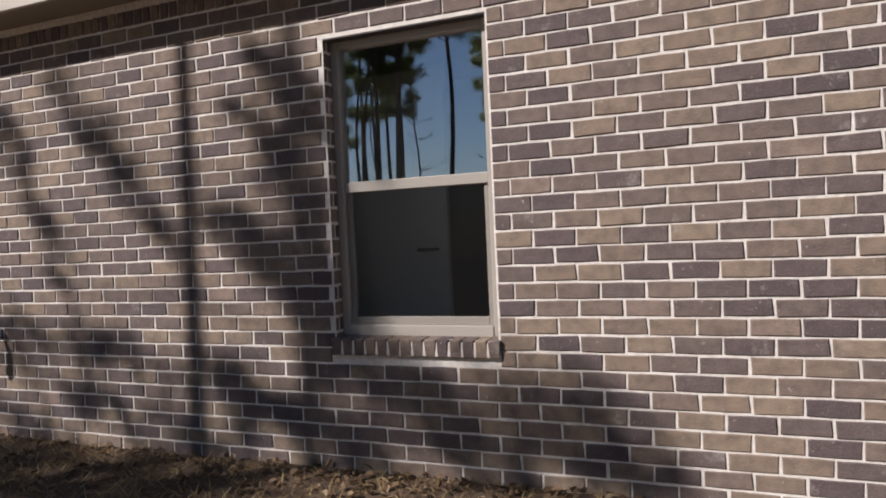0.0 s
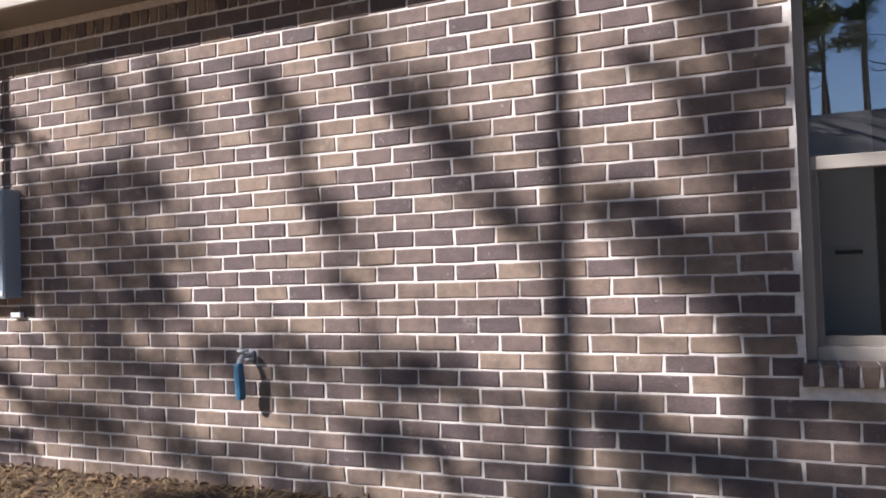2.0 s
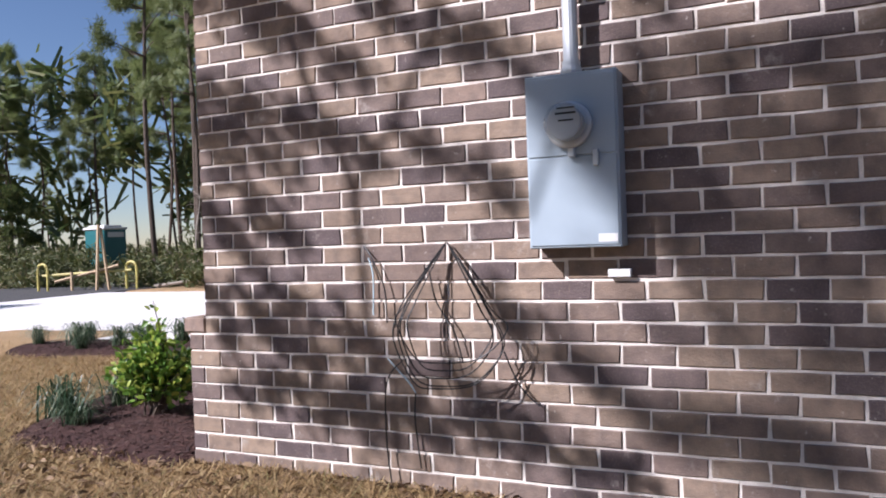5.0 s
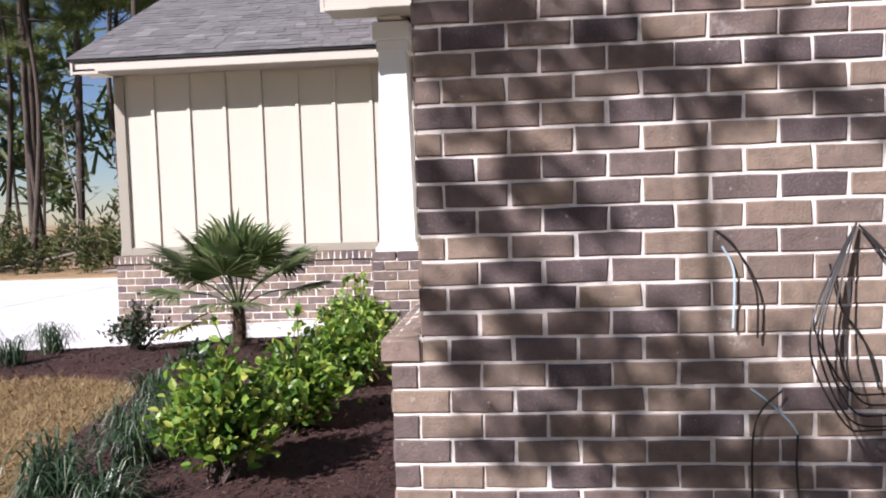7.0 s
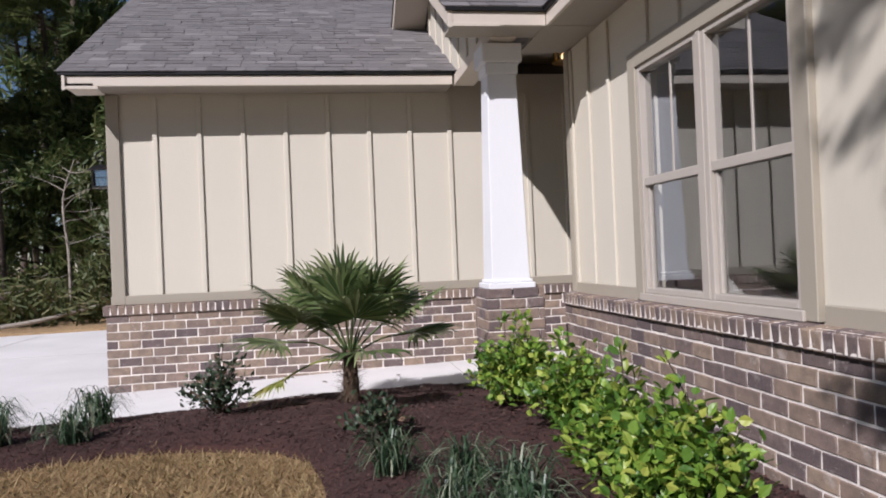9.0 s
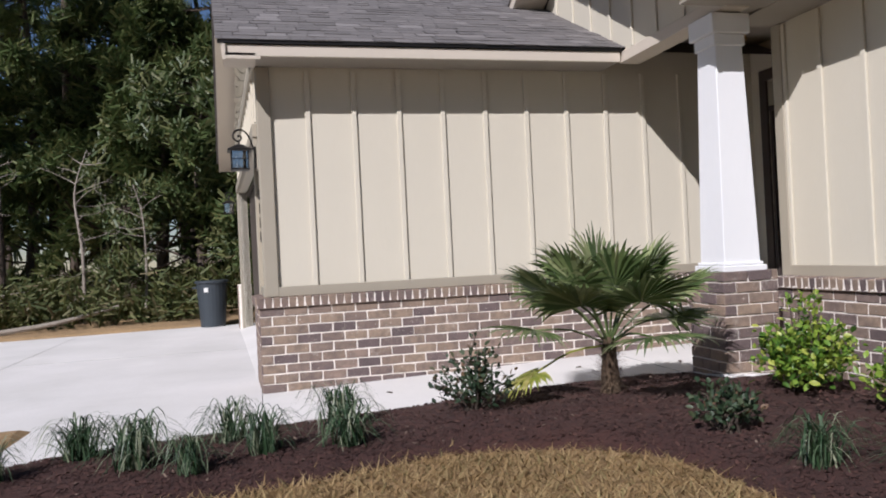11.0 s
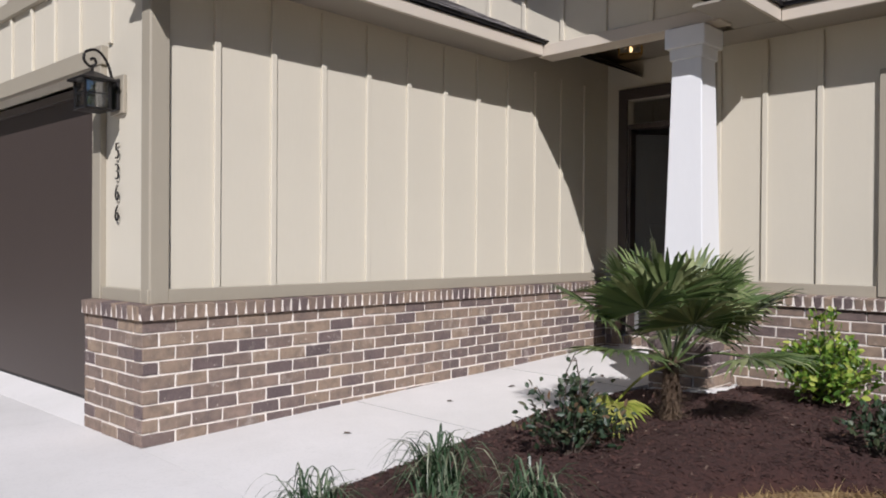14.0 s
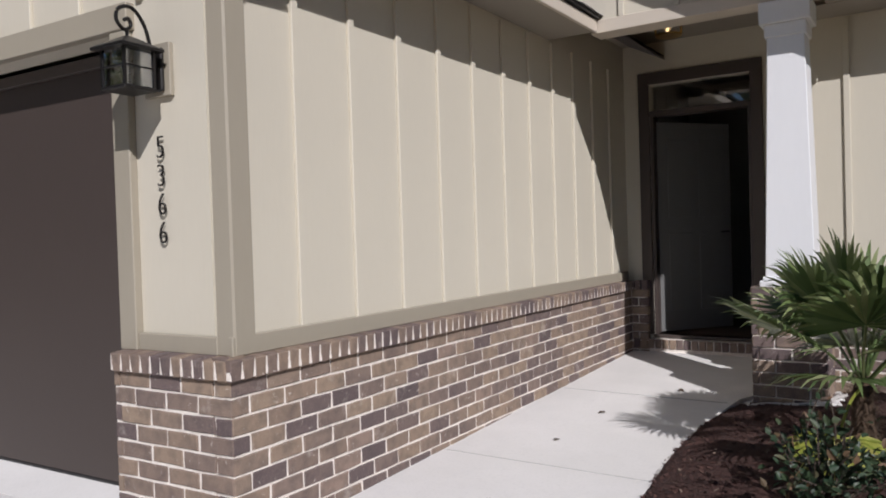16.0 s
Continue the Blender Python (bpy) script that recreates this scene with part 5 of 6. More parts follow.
PINE = "tall thin pine with a high open crown"
pine_a = tree("pine_tree", PINE, (-9.5, -30.0, -0.15), 17, 0.5, 2.6, 22, 1, PINE_LEAF, BARK, 0.07, 30, 0.5, 0.155, 0.1)
pine_b = tree("pine_tree", PINE, (-6.0, 27.0, -0.2), 18, 0.5, 2.2, 34, 2, PINE_LEAF, BARK, 0.022, 120, 0.62)
pine_c = tree("pine_tree", PINE, (-16.0, 31.0, -0.2), 20, 0.48, 2.3, 34, 3, PINE_LEAF, BARK, 0.022, 120, 0.62, 0.17)
oak_a = tree("oak_tree", "dark leafy evergreen oak", (-3.5, 22, -0.2), 8.5, 0.15, 3.4, 44, 4, OAK_LEAF, BARK, 0.055, 90, 0.6, 0.2)
bare_a = tree("bare_tree", "slender bare winter tree", (4.0, -21, -0.2), 15, 0.35, 2.0, 22, 5, None, BARK, taper=0.11)
dead_a = tree("dead_sapling", "pale leafless sapling at the edge of the woods", (-7.4, 15.6, -0.2), 3.6, 0.15, 1.3, 18, 6, None, PALE_BARK, taper=0.045, lean=0.12)

forest_rng = random.Random(41)


def plant(kind, x, y, s, turn=None):
    far = math.hypot(3.3 - x, y + 2.85)
    if 0.55 < (y + 2.85) / max(3.3 - x, 0.1) < 0.95 and y > 5 and s > 0.0135 * far:       # the street opens the view here: woods stand back
        k = s / (0.0135 * far)
        x, y = 3.3 + (x - 3.3) * k, -2.85 + (y + 2.85) * k
    c = copy_thing(kind, Matrix.Translation((x, y, -0.2)) @ Matrix.Rotation(forest_rng.random() * math.tau if turn is None else turn, 4, "Z"))
    c.scale = (s, s, s * forest_rng.uniform(0.9, 1.1))




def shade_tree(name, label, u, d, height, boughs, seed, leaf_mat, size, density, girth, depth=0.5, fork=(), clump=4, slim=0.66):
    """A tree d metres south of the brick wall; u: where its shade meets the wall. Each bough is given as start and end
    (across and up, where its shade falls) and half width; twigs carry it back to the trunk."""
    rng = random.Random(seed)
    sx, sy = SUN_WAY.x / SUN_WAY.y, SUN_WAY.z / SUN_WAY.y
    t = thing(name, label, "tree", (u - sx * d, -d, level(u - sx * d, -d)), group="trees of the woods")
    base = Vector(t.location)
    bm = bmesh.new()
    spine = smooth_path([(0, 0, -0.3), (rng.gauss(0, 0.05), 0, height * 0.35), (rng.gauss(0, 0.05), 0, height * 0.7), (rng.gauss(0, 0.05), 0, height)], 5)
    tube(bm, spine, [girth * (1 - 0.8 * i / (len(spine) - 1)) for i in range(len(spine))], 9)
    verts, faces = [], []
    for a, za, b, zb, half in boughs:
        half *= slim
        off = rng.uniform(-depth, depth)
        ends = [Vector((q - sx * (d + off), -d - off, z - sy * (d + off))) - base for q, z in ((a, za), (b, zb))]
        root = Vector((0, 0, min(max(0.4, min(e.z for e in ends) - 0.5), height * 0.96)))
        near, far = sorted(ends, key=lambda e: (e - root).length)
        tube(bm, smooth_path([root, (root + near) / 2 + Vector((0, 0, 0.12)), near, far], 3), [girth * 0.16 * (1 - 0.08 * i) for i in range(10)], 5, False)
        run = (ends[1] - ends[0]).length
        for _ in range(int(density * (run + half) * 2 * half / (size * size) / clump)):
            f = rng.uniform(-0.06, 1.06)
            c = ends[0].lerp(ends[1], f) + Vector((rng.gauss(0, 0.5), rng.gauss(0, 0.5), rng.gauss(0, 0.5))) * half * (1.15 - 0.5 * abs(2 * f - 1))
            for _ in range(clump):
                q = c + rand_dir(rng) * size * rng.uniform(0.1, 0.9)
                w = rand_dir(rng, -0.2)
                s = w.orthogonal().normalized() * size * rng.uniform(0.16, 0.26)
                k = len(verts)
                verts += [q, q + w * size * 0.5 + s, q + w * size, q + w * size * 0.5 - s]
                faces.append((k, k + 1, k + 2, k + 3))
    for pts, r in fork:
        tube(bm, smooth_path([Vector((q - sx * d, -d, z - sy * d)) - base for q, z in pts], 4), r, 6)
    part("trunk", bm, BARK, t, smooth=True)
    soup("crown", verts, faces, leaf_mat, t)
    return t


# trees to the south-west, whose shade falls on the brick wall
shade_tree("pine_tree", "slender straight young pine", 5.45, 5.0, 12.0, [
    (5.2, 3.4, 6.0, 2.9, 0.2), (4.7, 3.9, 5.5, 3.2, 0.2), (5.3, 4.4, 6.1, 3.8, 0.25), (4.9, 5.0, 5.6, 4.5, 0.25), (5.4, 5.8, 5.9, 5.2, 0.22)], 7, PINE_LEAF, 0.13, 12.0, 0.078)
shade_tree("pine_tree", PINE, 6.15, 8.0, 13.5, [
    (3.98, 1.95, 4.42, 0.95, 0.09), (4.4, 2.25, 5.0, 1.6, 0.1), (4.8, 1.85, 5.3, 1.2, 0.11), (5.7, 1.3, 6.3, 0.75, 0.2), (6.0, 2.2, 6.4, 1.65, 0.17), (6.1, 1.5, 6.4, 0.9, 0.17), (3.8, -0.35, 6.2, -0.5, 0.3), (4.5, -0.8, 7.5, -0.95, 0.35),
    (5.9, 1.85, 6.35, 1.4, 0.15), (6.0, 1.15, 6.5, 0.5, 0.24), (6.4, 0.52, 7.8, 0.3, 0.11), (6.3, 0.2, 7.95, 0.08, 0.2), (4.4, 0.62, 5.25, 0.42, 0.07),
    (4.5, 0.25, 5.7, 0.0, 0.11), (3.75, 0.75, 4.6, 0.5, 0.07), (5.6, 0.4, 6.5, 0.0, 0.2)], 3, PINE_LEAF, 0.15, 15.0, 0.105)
shade_tree("evergreen_oak", "slim evergreen oak with a dense crown", 2.75, 8.5, 9.6, [
    (2.25, 1.65, 3.2, 1.5, 0.18), (2.15, 1.35, 3.35, 1.15, 0.23), (2.3, 1.0, 3.3, 0.9, 0.18), (2.3, 0.65, 3.3, 0.5, 0.14), (2.4, 0.3, 3.5, 0.08, 0.16),
    (2.6, 2.25, 3.2, 1.95, 0.09), (3.2, 2.25, 3.45, 1.8, 0.08), (1.9, 0.5, 2.5, 0.15, 0.12), (3.5, 0.65, 4.1, 0.35, 0.1), (1.95, 1.5, 2.4, 0.9, 0.14), (3.7, 0.15, 4.3, 0.0, 0.07)], 4, OAK_LEAF, 0.11, 15.0, 0.05)
shade_tree("young_oak", "young oak with small clustered leaves", 0.97, 3.4, 3.95, [
    (-0.9, 2.9, 0.1, 2.35, 0.17), (-0.7, 2.3, 0.0, 1.75, 0.13), (-0.4, 1.7, 0.0, 1.1, 0.12), (0.1, 2.2, 0.8, 1.9, 0.12), (0.15, 1.75, 0.75, 1.5, 0.13), (0.2, 1.35, 0.6, 1.0, 0.12), (0.3, 0.8, 1.0, 0.55, 0.11),
    (0.5, 0.35, 1.3, 0.2, 0.12), (1.1, 2.0, 1.75, 1.7, 0.12), (1.2, 1.45, 1.7, 1.15, 0.1), (0.4, 2.1, 1.0, 1.75, 0.12), (0.6, 1.6, 1.05, 1.38, 0.09), (1.6, 0.7, 2.0, 0.45, 0.09), (1.5, 0.25, 2.2, 0.05, 0.12), (0.05, 0.85, 0.3, 0.45, 0.07), (1.75, 2.2, 2.3, 1.85, 0.09), (0.6, 2.3, 1.2, 2.1, 0.1),
    (0.2, 0.62, 0.75, 0.5, 0.12), (-0.25, 1.3, -0.02, 0.8, 0.07), (-0.75, 1.2, -0.3, 0.75, 0.1), (-0.3, 2.2, -0.05, 1.4, 0.1), (0.3, 0.3, 1.5, 0.22, 0.12), (1.05, 0.52, 1.5, 0.38, 0.1), (0.1, 1.55, 0.6, 1.4, 0.14), (0.15, 1.15, 0.45, 0.9, 0.1)],
    5, OAK_LEAF, 0.07, 9.0, 0.02, 0.3, [([(1.0, 0.6), (0.95, 1.22), (0.85, 1.45), (0.72, 1.75), (0.5, 2.3)], 0.022), ([(0.95, 1.2), (1.08, 1.38), (1.25, 1.65), (1.4, 2.0), (1.5, 2.5)], 0.017), ([(1.9, 0.95), (2.0, 1.2), (2.1, 1.5)], 0.012)], 7, 0.85)
# woods behind the garage, along the street and behind the lot
for _ in range(46):
    x, y = forest_rng.uniform(-30, 10), 17 + 22 * forest_rng.random() ** 1.3
    plant(forest_rng.choice((pine_a, pine_b, pine_c, pine_b)), x, y, forest_rng.uniform(0.7, 1.05))
for _ in range(44):
    x, y = -40 - 30 * forest_rng.random() ** 1.2, forest_rng.uniform(-6, 50)
    plant(forest_rng.choice((pine_b, pine_c)), x, y, forest_rng.uniform(0.5, 0.85))
for _ in range(20):
    plant(forest_rng.choice((bare_a, pine_a, pine_c, pine_b)), forest_rng.uniform(-6, 9), forest_rng.uniform(-32, -21), forest_rng.uniform(0.75, 1.0))
for _ in range(34):
    x, y = forest_rng.uniform(-2, 40), -26 - 18 * forest_rng.random()
    plant(forest_rng.choice((bare_a, bare_a, pine_a, pine_c)), x, y, forest_rng.uniform(0.8, 1.1))
for _ in range(16):
    plant(forest_rng.choice((oak_a, oak_a, pine_b)), forest_rng.uniform(-10.5, 2), forest_rng.uniform(16.5, 23), forest_rng.uniform(0.7, 1.1))
for x, y, s in ((-9.3, 17.0, 0.7), (-11.0, 19.5, 0.8), (-12.4, 16.6, 0.66), (-14.2, 20.0, 0.8), (-15.6, 17.2, 0.72), (-10.2, 22.0, 0.85), (-17.0, 22.0, 0.8), (-13.3, 24.0, 0.9), (-18.8, 18.5, 0.7), (-20.5, 24.5, 0.9), (-8.6, 20.5, 0.75)):
    plant(forest_rng.choice((pine_b, pine_c)), x, y, s)
for x, y, s in ((-9.0, 15.9, 0.9), (-6.2, 15.2, 0.8), (-11.5, 17.0, 1.1), (-14.5, 16.2, 1.0)):
    plant(dead_a, x, y, s)

plant(oak_a, -31.5, 21.5, 0.52)
# woods to the south-west, out of view, added to block sky glow near the sun
for _ in range(46):
    a, r = radians(forest_rng.uniform(188, 262)), forest_rng.uniform(30, 48)
    plant(forest_rng.choice((pine_b, pine_c, bare_a)), r * math.cos(a), r * math.sin(a), forest_rng.uniform(0.75, 1.0))


def undergrowth():
    rng = random.Random(8)
    verts, faces = [], []
    for _ in range(620):
        if rng.random() < 0.6:
            x, y = rng.uniform(-34, 8), 14.6 + 9 * rng.random() ** 1.4
        else:
            x, y = -30 - 14 * rng.random() ** 1.4, rng.uniform(-8, 40)
        h = rng.uniform(0.3, 1.0) * (0.7 + 1.6 * rng.random() ** 2)
        for _ in range(7):
            tuft(verts, faces, Vector((x + rng.gauss(0, 0.5), y + rng.gauss(0, 0.5), -0.2 + h * rng.uniform(0.1, 1.0))), 0.42, 26, rng, 0.055)
    tagged(soup("undergrowth", verts, faces, BUSH_LEAF), "tangled olive-green undergrowth before the woods", "undergrowth", kind="stuff")


def neighbour_house():
    h = thing("neighbour_house", "pale house with a dark gable roof behind the lot", "house", (12.5, -20, -0.2))
    part("wall", boxes((-5, 5, -4, 4, 0, 2.8)), ROOM_WALL, h)
    bm = bmesh.new()
    for s in (-1, 1):
        sheet(bm, [(-5.4, 4.4 * s, 2.7), (5.4, 4.4 * s, 2.7), (5.4, 0, 5.2), (-5.4, 0, 5.2)])
    part("roof", bm, SHINGLE, h)
    bm = bmesh.new()
    for x in (-5.0, 5.0):
        sheet(bm, [(x, -4, 2.8), (x, 4, 2.8), (x, 0, 5.1)])
    part("gable", bm, ROOM_WALL, h)
    part("window", boxes((-2, -1, 3.98, 4.03, 0.9, 2.2)), GLASS, h)


def far_woods():
    rng = random.Random(19)
    verts, faces = [], []
    for _ in range(520):
        a, r = rng.uniform(-0.35, 3.6), rng.uniform(48, 66)
        h = 13 * rng.random() ** 0.7
        tuft(verts, faces, Vector((math.cos(a) * r, math.sin(a) * r, h)), 2.6, 34, rng, 0.05)
    tagged(soup("far_woods", verts, faces, OAK_LEAF), "dark far tree line behind the lots", "woods", kind="stuff")


far_woods()
waste_bin(), site_toilet(), barricade(), undergrowth(), neighbour_house()
logs = random.Random(15)
for k in range(4):
    x, y = -8.5 - 2.2 * k + logs.uniform(-1, 1), 14.2 + logs.uniform(0, 1.2)
    bm = bmesh.new()
    a = logs.uniform(-0.6, 0.6)
    tube(bm, smooth_path([(-1.3, 0, 0.08), (0, logs.uniform(-0.2, 0.2), 0.22), (1.3, 0, 0.2 + logs.random() * 0.3)], 4), [0.06 - 0.004 * i for i in range(9)], 7)
    ob = tagged(finish("fallen_branch", bm, PALE_BARK), "pale fallen branch at the edge of the woods", "branch", "fallen branches")
    ob.matrix_basis = Matrix.Translation((x, y, -0.22)) @ Matrix.Rotation(a, 4, "Z")


# ---------------------------------------------------------------- bricks
def brick_shape(length, height, depth, seed):
    """A brick with worn front edges: the front face is set in from its rim, the back is open."""
    rng = random.Random(seed)
    j = lambda s: rng.uniform(-s, s)
    c = 0.004
    back = [(-length / 2, depth, -height / 2), (length / 2, depth, -height / 2), (length / 2, depth, height / 2), (-length / 2, depth, height / 2)]
    rim = [(x + j(0.0036), 0.0045 + j(0.0015), z + j(0.003)) for x, _, z in back]
    mid = [((rim[k][0] + rim[(k + 1) % 4][0]) / 2 + j(0.02 if k % 2 == 0 else 0.0012), 0.004, (rim[k][2] + rim[(k + 1) % 4][2]) / 2 + j(0.0024 if k % 2 == 0 else 0.01)) for k in range(4)]
    ring = [v for k in range(4) for v in (rim[k], mid[k])]
    front = [(x * (1 - 2 * c / length), j(0.0012), z * (1 - 2 * c / height)) for x, _, z in ring]
    verts = back + ring + front
    faces = [(4 + k, 4 + (k + 1) % 8, 12 + (k + 1) % 8, 12 + k) for k in range(8)] + [tuple(range(12, 20))]
    for k in range(4):
        faces.append((k, (k + 1) % 4, 4 + (2 * k + 2) % 8, 4 + 2 * k + 1, 4 + 2 * k))
    return verts, faces


def brick_mesh(name, verts, faces):
    me = bpy.data.meshes.new(name)
    me.from_pydata(verts, [], faces)
    me.materials.append(BRICK)
    return me


BL, BH = STRETCH - JOINT, COURSE - JOINT
SHAPES = [brick_shape(BL, BH, 0.045, s) for s in range(12)]
MESHES = [brick_mesh("brick", *s) for s in SHAPES]
ROWLOCK_SHAPES = [brick_shape(0.057, 0.085, 0.12, 40 + s) for s in range(4)]
ROWLOCKS = [brick_mesh("rowlock_brick", *s) for s in ROWLOCK_SHAPES]
brick_rng = random.Random(11)


def lay(wall, spots, turn, near, shapes=SHAPES, meshes=MESHES, name="brick"):
    """Lays bricks at spots (place, stretch, tilt): those that near() picks as objects, the rest as one mesh."""
    verts, faces = [], []
    for place, stretch, tilt in spots:
        k = brick_rng.randrange(len(shapes))
        m = Matrix.Translation(place) @ Matrix.Rotation(radians(turn), 4, "Z") @ Matrix.Rotation(tilt, 4, "X") @ Matrix.Diagonal((stretch, 1, 1, 1))
        if near(place):
            ob = new(name, meshes[k])
            ob.parent = wall
            ob.matrix_basis = m
        else:
            n = len(verts)
            verts += [m @ Vector(v) for v in shapes[k][0]]
            faces += [tuple(n + i for i in f) for f in shapes[k][1]]
    if verts:
        tagged(soup("bricks", verts, faces, BRICK, wall), "brown and mauve bricks in running bond", kind="stuff")


def courses(u0, u1, z0, z1, phase, holes=()):
    """Running bond between u0 and u1: yields the middle, height and length of each brick; rows hang from the ledge's joint."""
    r0 = math.floor((z0 - LEDGE) / COURSE + 0.01)
    r1 = math.ceil((z1 - LEDGE) / COURSE - 0.01)
    for r in range(r0, r1):
        z = LEDGE + (r + 0.5) * COURSE
        cuts = [(u0, u1)]
        for a, b, c, d in holes:
            if c - 0.02 < z < d + 0.02:
                cuts = [q for s, e in cuts for q in ((s, min(e, a)), (max(s, b), e)) if q[1] - q[0] > 0.03]
        for s, e in cuts:
            u = phase + (STRETCH / 2 if r % 2 else 0) + math.floor((s - phase) / STRETCH - 1) * STRETCH
            while u < e:
                a, b = max(u, s), min(u + STRETCH, e)
                if b - a > 0.035:
                    yield (a + b) / 2, z + brick_rng.uniform(-0.0012, 0.0012), (b - a - JOINT) / BL
                u += STRETCH


def out():
    return brick_rng.uniform(-0.0015, 0.0015)


# the long side wall, its sill of rowlocks and the corner
SILL_Z = WIN_S[2]
holes = [(WIN_S[0] - 0.005, WIN_S[1] + 0.005, WIN_S[2] - 0.085, WIN_S[3] + 0.005)]
lay(wall_south, [((u, out(), z), s, 0) for a, b, c in ((-0.016, -0.15, LEDGE - COURSE), (0.086, LEDGE - COURSE, LEDGE + 22 * COURSE)) for u, z, s in courses(a, 10.6, b, c, 0.582 - STRETCH * 3 + STRETCH / 2, holes)], 0, lambda p: p.x < 2.35 and -0.1 < p.z < 2.1 if isinstance(p, Vector) else p[0] < 2.35 and -0.1 < p[2] < 2.0)
lay(wall_south, [((WIN_S[0] - 0.02 + 0.067 * (k + 0.5), -0.022, SILL_Z - 0.043), 1.0, radians(5)) for k in range(14)], 0, lambda p: True, ROWLOCK_SHAPES, ROWLOCKS, "sill_brick")
lay(wall_south, [((0.086 + out(), u, z), s, 0) for u, z, s in courses(0.004, 0.105, LEDGE, LEDGE + 22 * COURSE, 0.06)], -90, lambda p: p[2] < 2.1)
EAVE_ROW = LEDGE + 22 * COURSE + 0.052
lay(wall_south, [((0.09 + 0.067 * (k + 0.5), -0.004, EAVE_ROW), 1.0, 0) for k in range(156)], 0, lambda p: False, ROWLOCK_SHAPES, ROWLOCKS)
for x, turn in ((WIN_S[0] + 0.002, 90), (WIN_S[1] - 0.002, -90)):
    lay(wall_south, [((x, u, z), s, 0) for u, z, s in courses(0.003, 0.085, WIN_S[2], WIN_S[3], 0.04)], turn, lambda p: True)
setting("lintel", boxes((WIN_S[0] - 0.05, WIN_S[1] + 0.05, 0.008, 0.074, WIN_S[3] - 0.008, WIN_S[3] + 0.002), bev=0.002), DOOR_BROWN, "dark brown steel lintel over the side window", "lintel")
lay(wall_corner, [((0.02, -0.002, LEDGE - COURSE / 2), 0.66, 0)], 0, lambda p: True)
# the base under the front window
lay(wall_base, [((-0.016 + out(), u, z), s, 0) for u, z, s in courses(0.0, 4.06, -0.15, LEDGE - COURSE, 0.03)], -90, lambda p: p[2] > -0.1)
lay(wall_base, [((-0.041, 0.003 + 0.067 * (k + 0.5), LEDGE - 0.048), 1.0, radians(5)) for k in range(60)], -90, lambda p: True, ROWLOCK_SHAPES, ROWLOCKS, "cap_brick")
# the garage base and its front pier
lay(wall_garage_base, [((u, GY + out(), z), s, 0) for u, z, s in courses(GX, 0.9, -0.27, LEDGE - COURSE, GX)], 0, lambda p: True)
lay(wall_garage_base, [((GX - 0.02 + 0.067 * (k + 0.5), GY - 0.025, LEDGE - 0.048), 1.0, radians(5)) for k in range(73)], 0, lambda p: True, ROWLOCK_SHAPES, ROWLOCKS, "cap_brick")
pier_g = setting("wall_garage_pier", boxes((GX + 0.006, -3.72, GY + 0.12, 6.275, -0.35, LEDGE - 0.075), (GX + 0.006, -3.72, 11.96, 12.55, -0.35, LEDGE - 0.075)), MORTAR, "brick pier beside the garage door", "pier")
lay(pier_g, [((GX + out(), u, z), s, 0) for u, z, s in courses(GY, 6.28, -0.27, LEDGE - COURSE, GY + STRETCH / 2)], -90, lambda p: True)
lay(pier_g, [((GX - 0.025, GY + 0.067 * (k + 0.5), LEDGE - 0.048), 1.0, radians(5)) for k in range(11)], -90, lambda p: True, ROWLOCK_SHAPES, ROWLOCKS, "cap_brick")
lay(pier_g, [((u, 6.28 + out(), z), s, 0) for u, z, s in courses(GX, -3.73, -0.27, LEDGE - COURSE, GX)], 180, lambda p: True)
lay(pier_g, [((GX + out(), u, z), s, 0) for u, z, s in courses(11.96, 12.55, -0.27, LEDGE - COURSE, 11.96)], -90, lambda p: True)
# the porch pier, four sides, and the entry step
PX0, PX1, PY0, PY1 = -0.745, -0.295, 3.69, 4.14
for turn, spots in ((0, [((u, PY0 + out(), z), s, 0) for u, z, s in courses(PX0, PX1, -0.2, 0.68, PX0)]), (180, [((u, PY1 + out(), z), s, 0) for u, z, s in courses(PX0, PX1, -0.2, 0.68, PX0)]),
                    (-90, [((PX0 + out(), u, z), s, 0) for u, z, s in courses(PY0, PY1, -0.2, 0.68, PY0 + STRETCH / 2)]), (90, [((PX1 + out(), u, z), s, 0) for u, z, s in courses(PY0, PY1, -0.2, 0.68, PY0 + STRETCH / 2)])):
    lay(pier, spots, turn, lambda p: True)
lay(step, [((0.893, 4.11 + 0.067 * (k + 0.5), 0.055), 1.0, 0) for k in range(21)], -90, lambda p: True, ROWLOCK_SHAPES, ROWLOCKS, "step_brick")
entry_base = setting("wall_entry_base", boxes((0.91, 1.0, 5.4, 5.53, -0.1, 0.57)), MORTAR, "brick base beside the entry door", "wall")
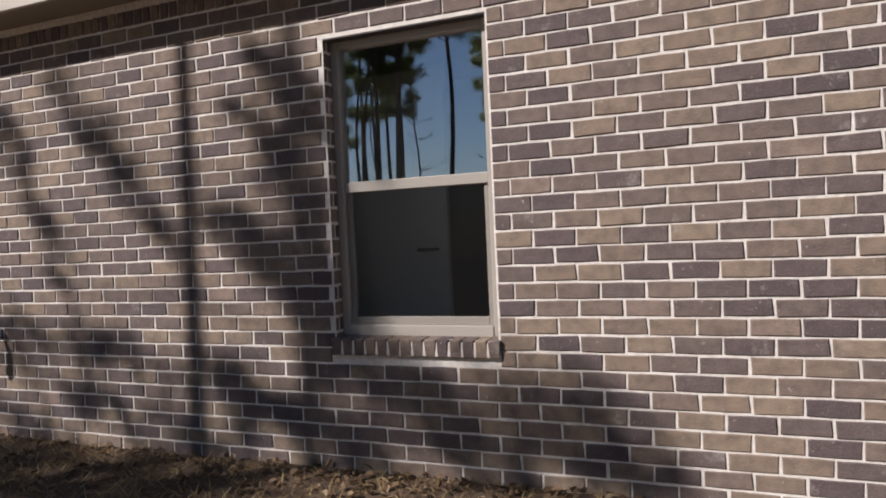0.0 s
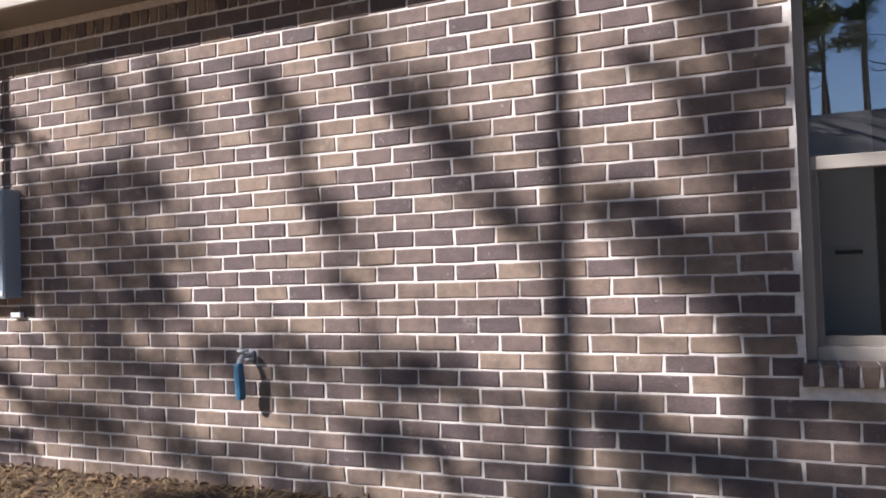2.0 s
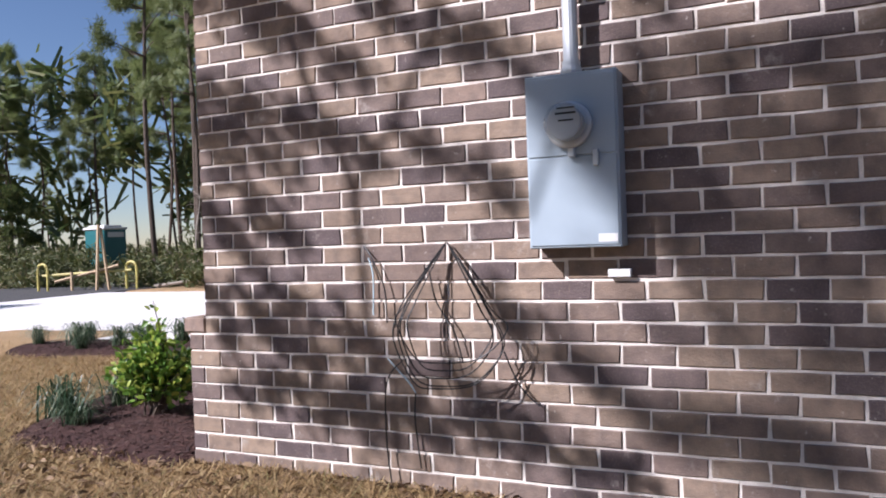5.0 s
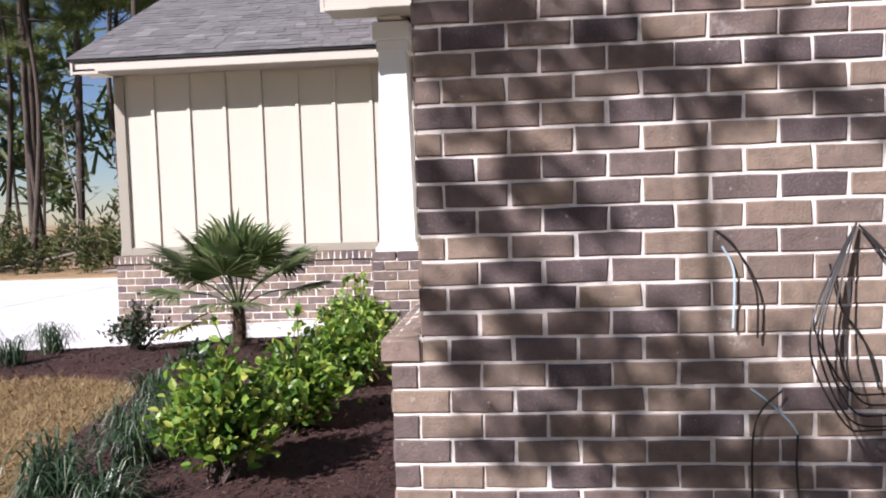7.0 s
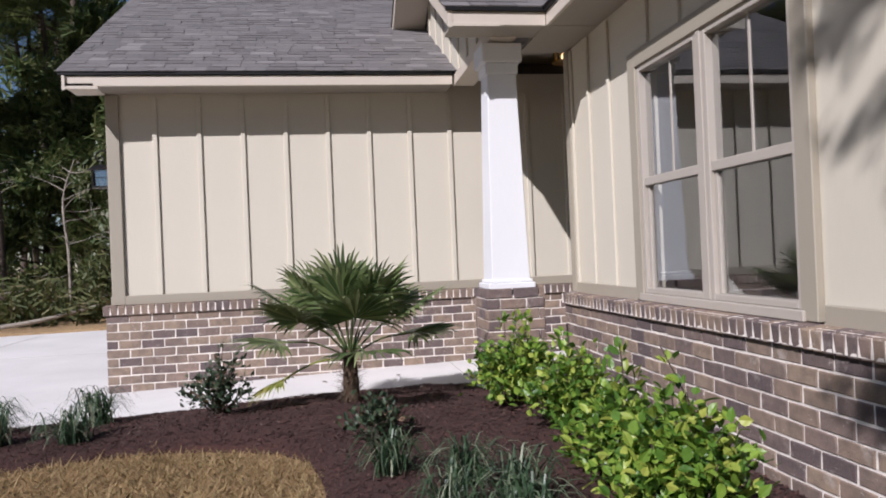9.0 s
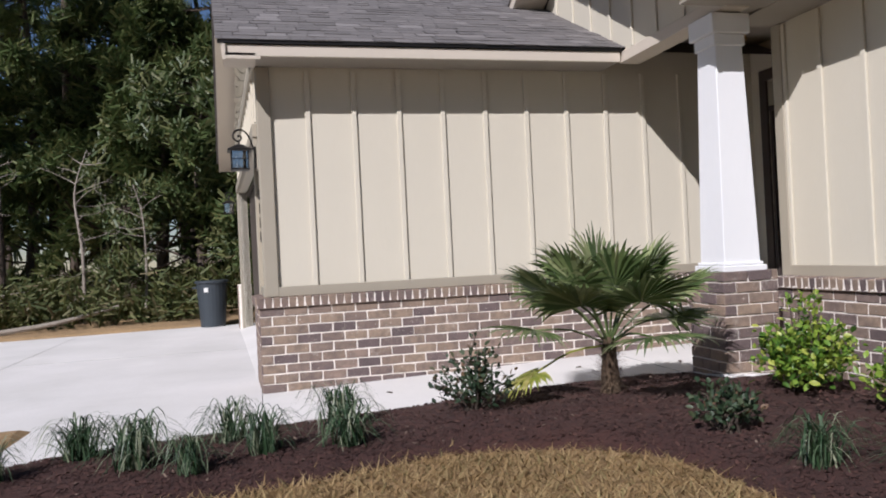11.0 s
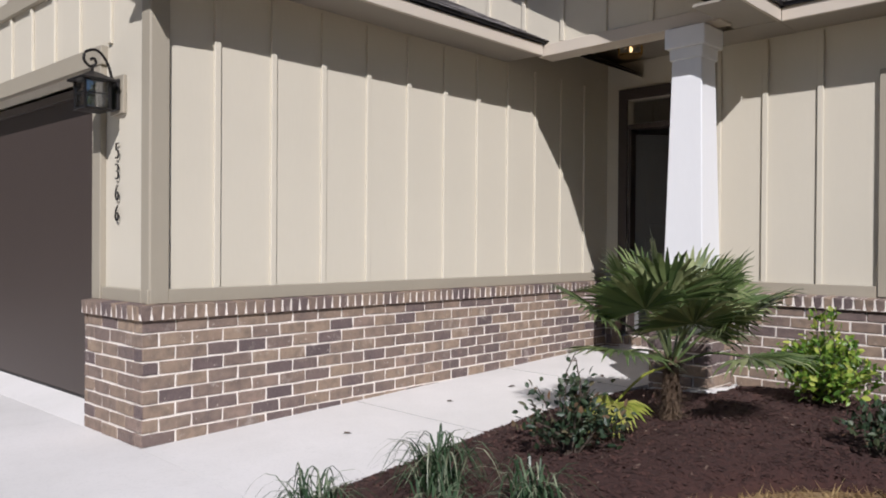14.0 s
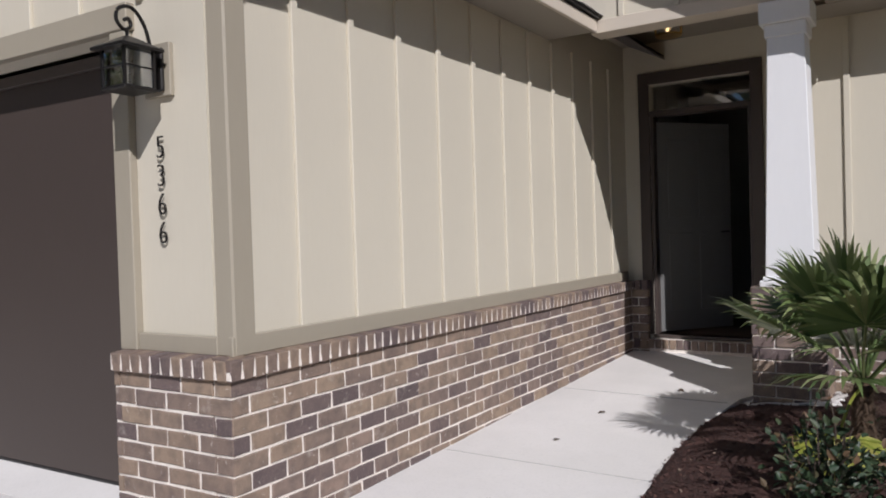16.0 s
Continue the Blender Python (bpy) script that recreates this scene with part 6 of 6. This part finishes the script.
lay(entry_base, [((0.9 + out(), u, z), s, 0) for u, z, s in courses(5.36, 5.53, -0.05, LEDGE - COURSE, 5.36)], -90, lambda p: True)
lay(entry_base, [((0.88, 5.36 + 0.067 * (k + 0.5), LEDGE - 0.045), 1.0, 0) for k in range(2)], -90, lambda p: True, ROWLOCK_SHAPES, ROWLOCKS, "cap_brick")
# mortar between the cap bricks
zc0, zc1 = LEDGE - 0.085, LEDGE - 0.009
setting("mortar_bed", boxes((-0.0385, -0.005, 0.014, 4.06, zc0 + 0.004, LEDGE - 0.005), (-0.005, 0.035, 0.014, 4.06, zc0 + 0.004, LEDGE - 0.0015), (0.035, 0.1, 0.014, 4.06, zc0 + 0.004, LEDGE + 0.001)), MORTAR, "pale mortar between the cap bricks", "mortar")
setting("mortar_bed", boxes((GX - 0.016, 0.9, GY - 0.0215, GY + 0.06, zc0, zc1), bev=0.002), MORTAR, "pale mortar between the cap bricks", "mortar")
setting("mortar_bed", boxes((WIN_S[0] - 0.012, WIN_S[1] + 0.012, -0.018, 0.07, SILL_Z - 0.082, SILL_Z - 0.01), bev=0.002), MORTAR, "pale mortar between the sill bricks", "mortar")
setting("mortar_bed", boxes((GX - 0.0215, GX + 0.08, GY + 0.061, 6.27, zc0, zc1), bev=0.002), MORTAR, "pale mortar between the cap bricks of the garage front", "mortar")

# the garage front stands a little out of square with the side wall
FRONT = Matrix.Translation((-3.9, 5.55, 0)) @ Matrix.Rotation(math.atan(SKEW), 4, "Z") @ Matrix.Translation((3.9, -5.55, 0))
FRONT_NAMES = ("wall_garage_west", "wall_garage_gable", "wall_garage_pier", "pavement_apron", "door_2", "wall_lantern", "house_number")
FRONT_WORDS = ("facing the driveway", "on the garage front", "beside the garage door", "far jamb", "over the garage door", "garage gable", "of the garage front")
for ob in [o for o in scene.objects if o.parent is None]:
    label = str(ob.get("label", ""))
    if ob.name.split(".")[0] in FRONT_NAMES or (ob.name.split(".")[0] in ("trim", "mortar_bed") and any(w in label for w in FRONT_WORDS)):
        ob.matrix_basis = FRONT @ ob.matrix_basis
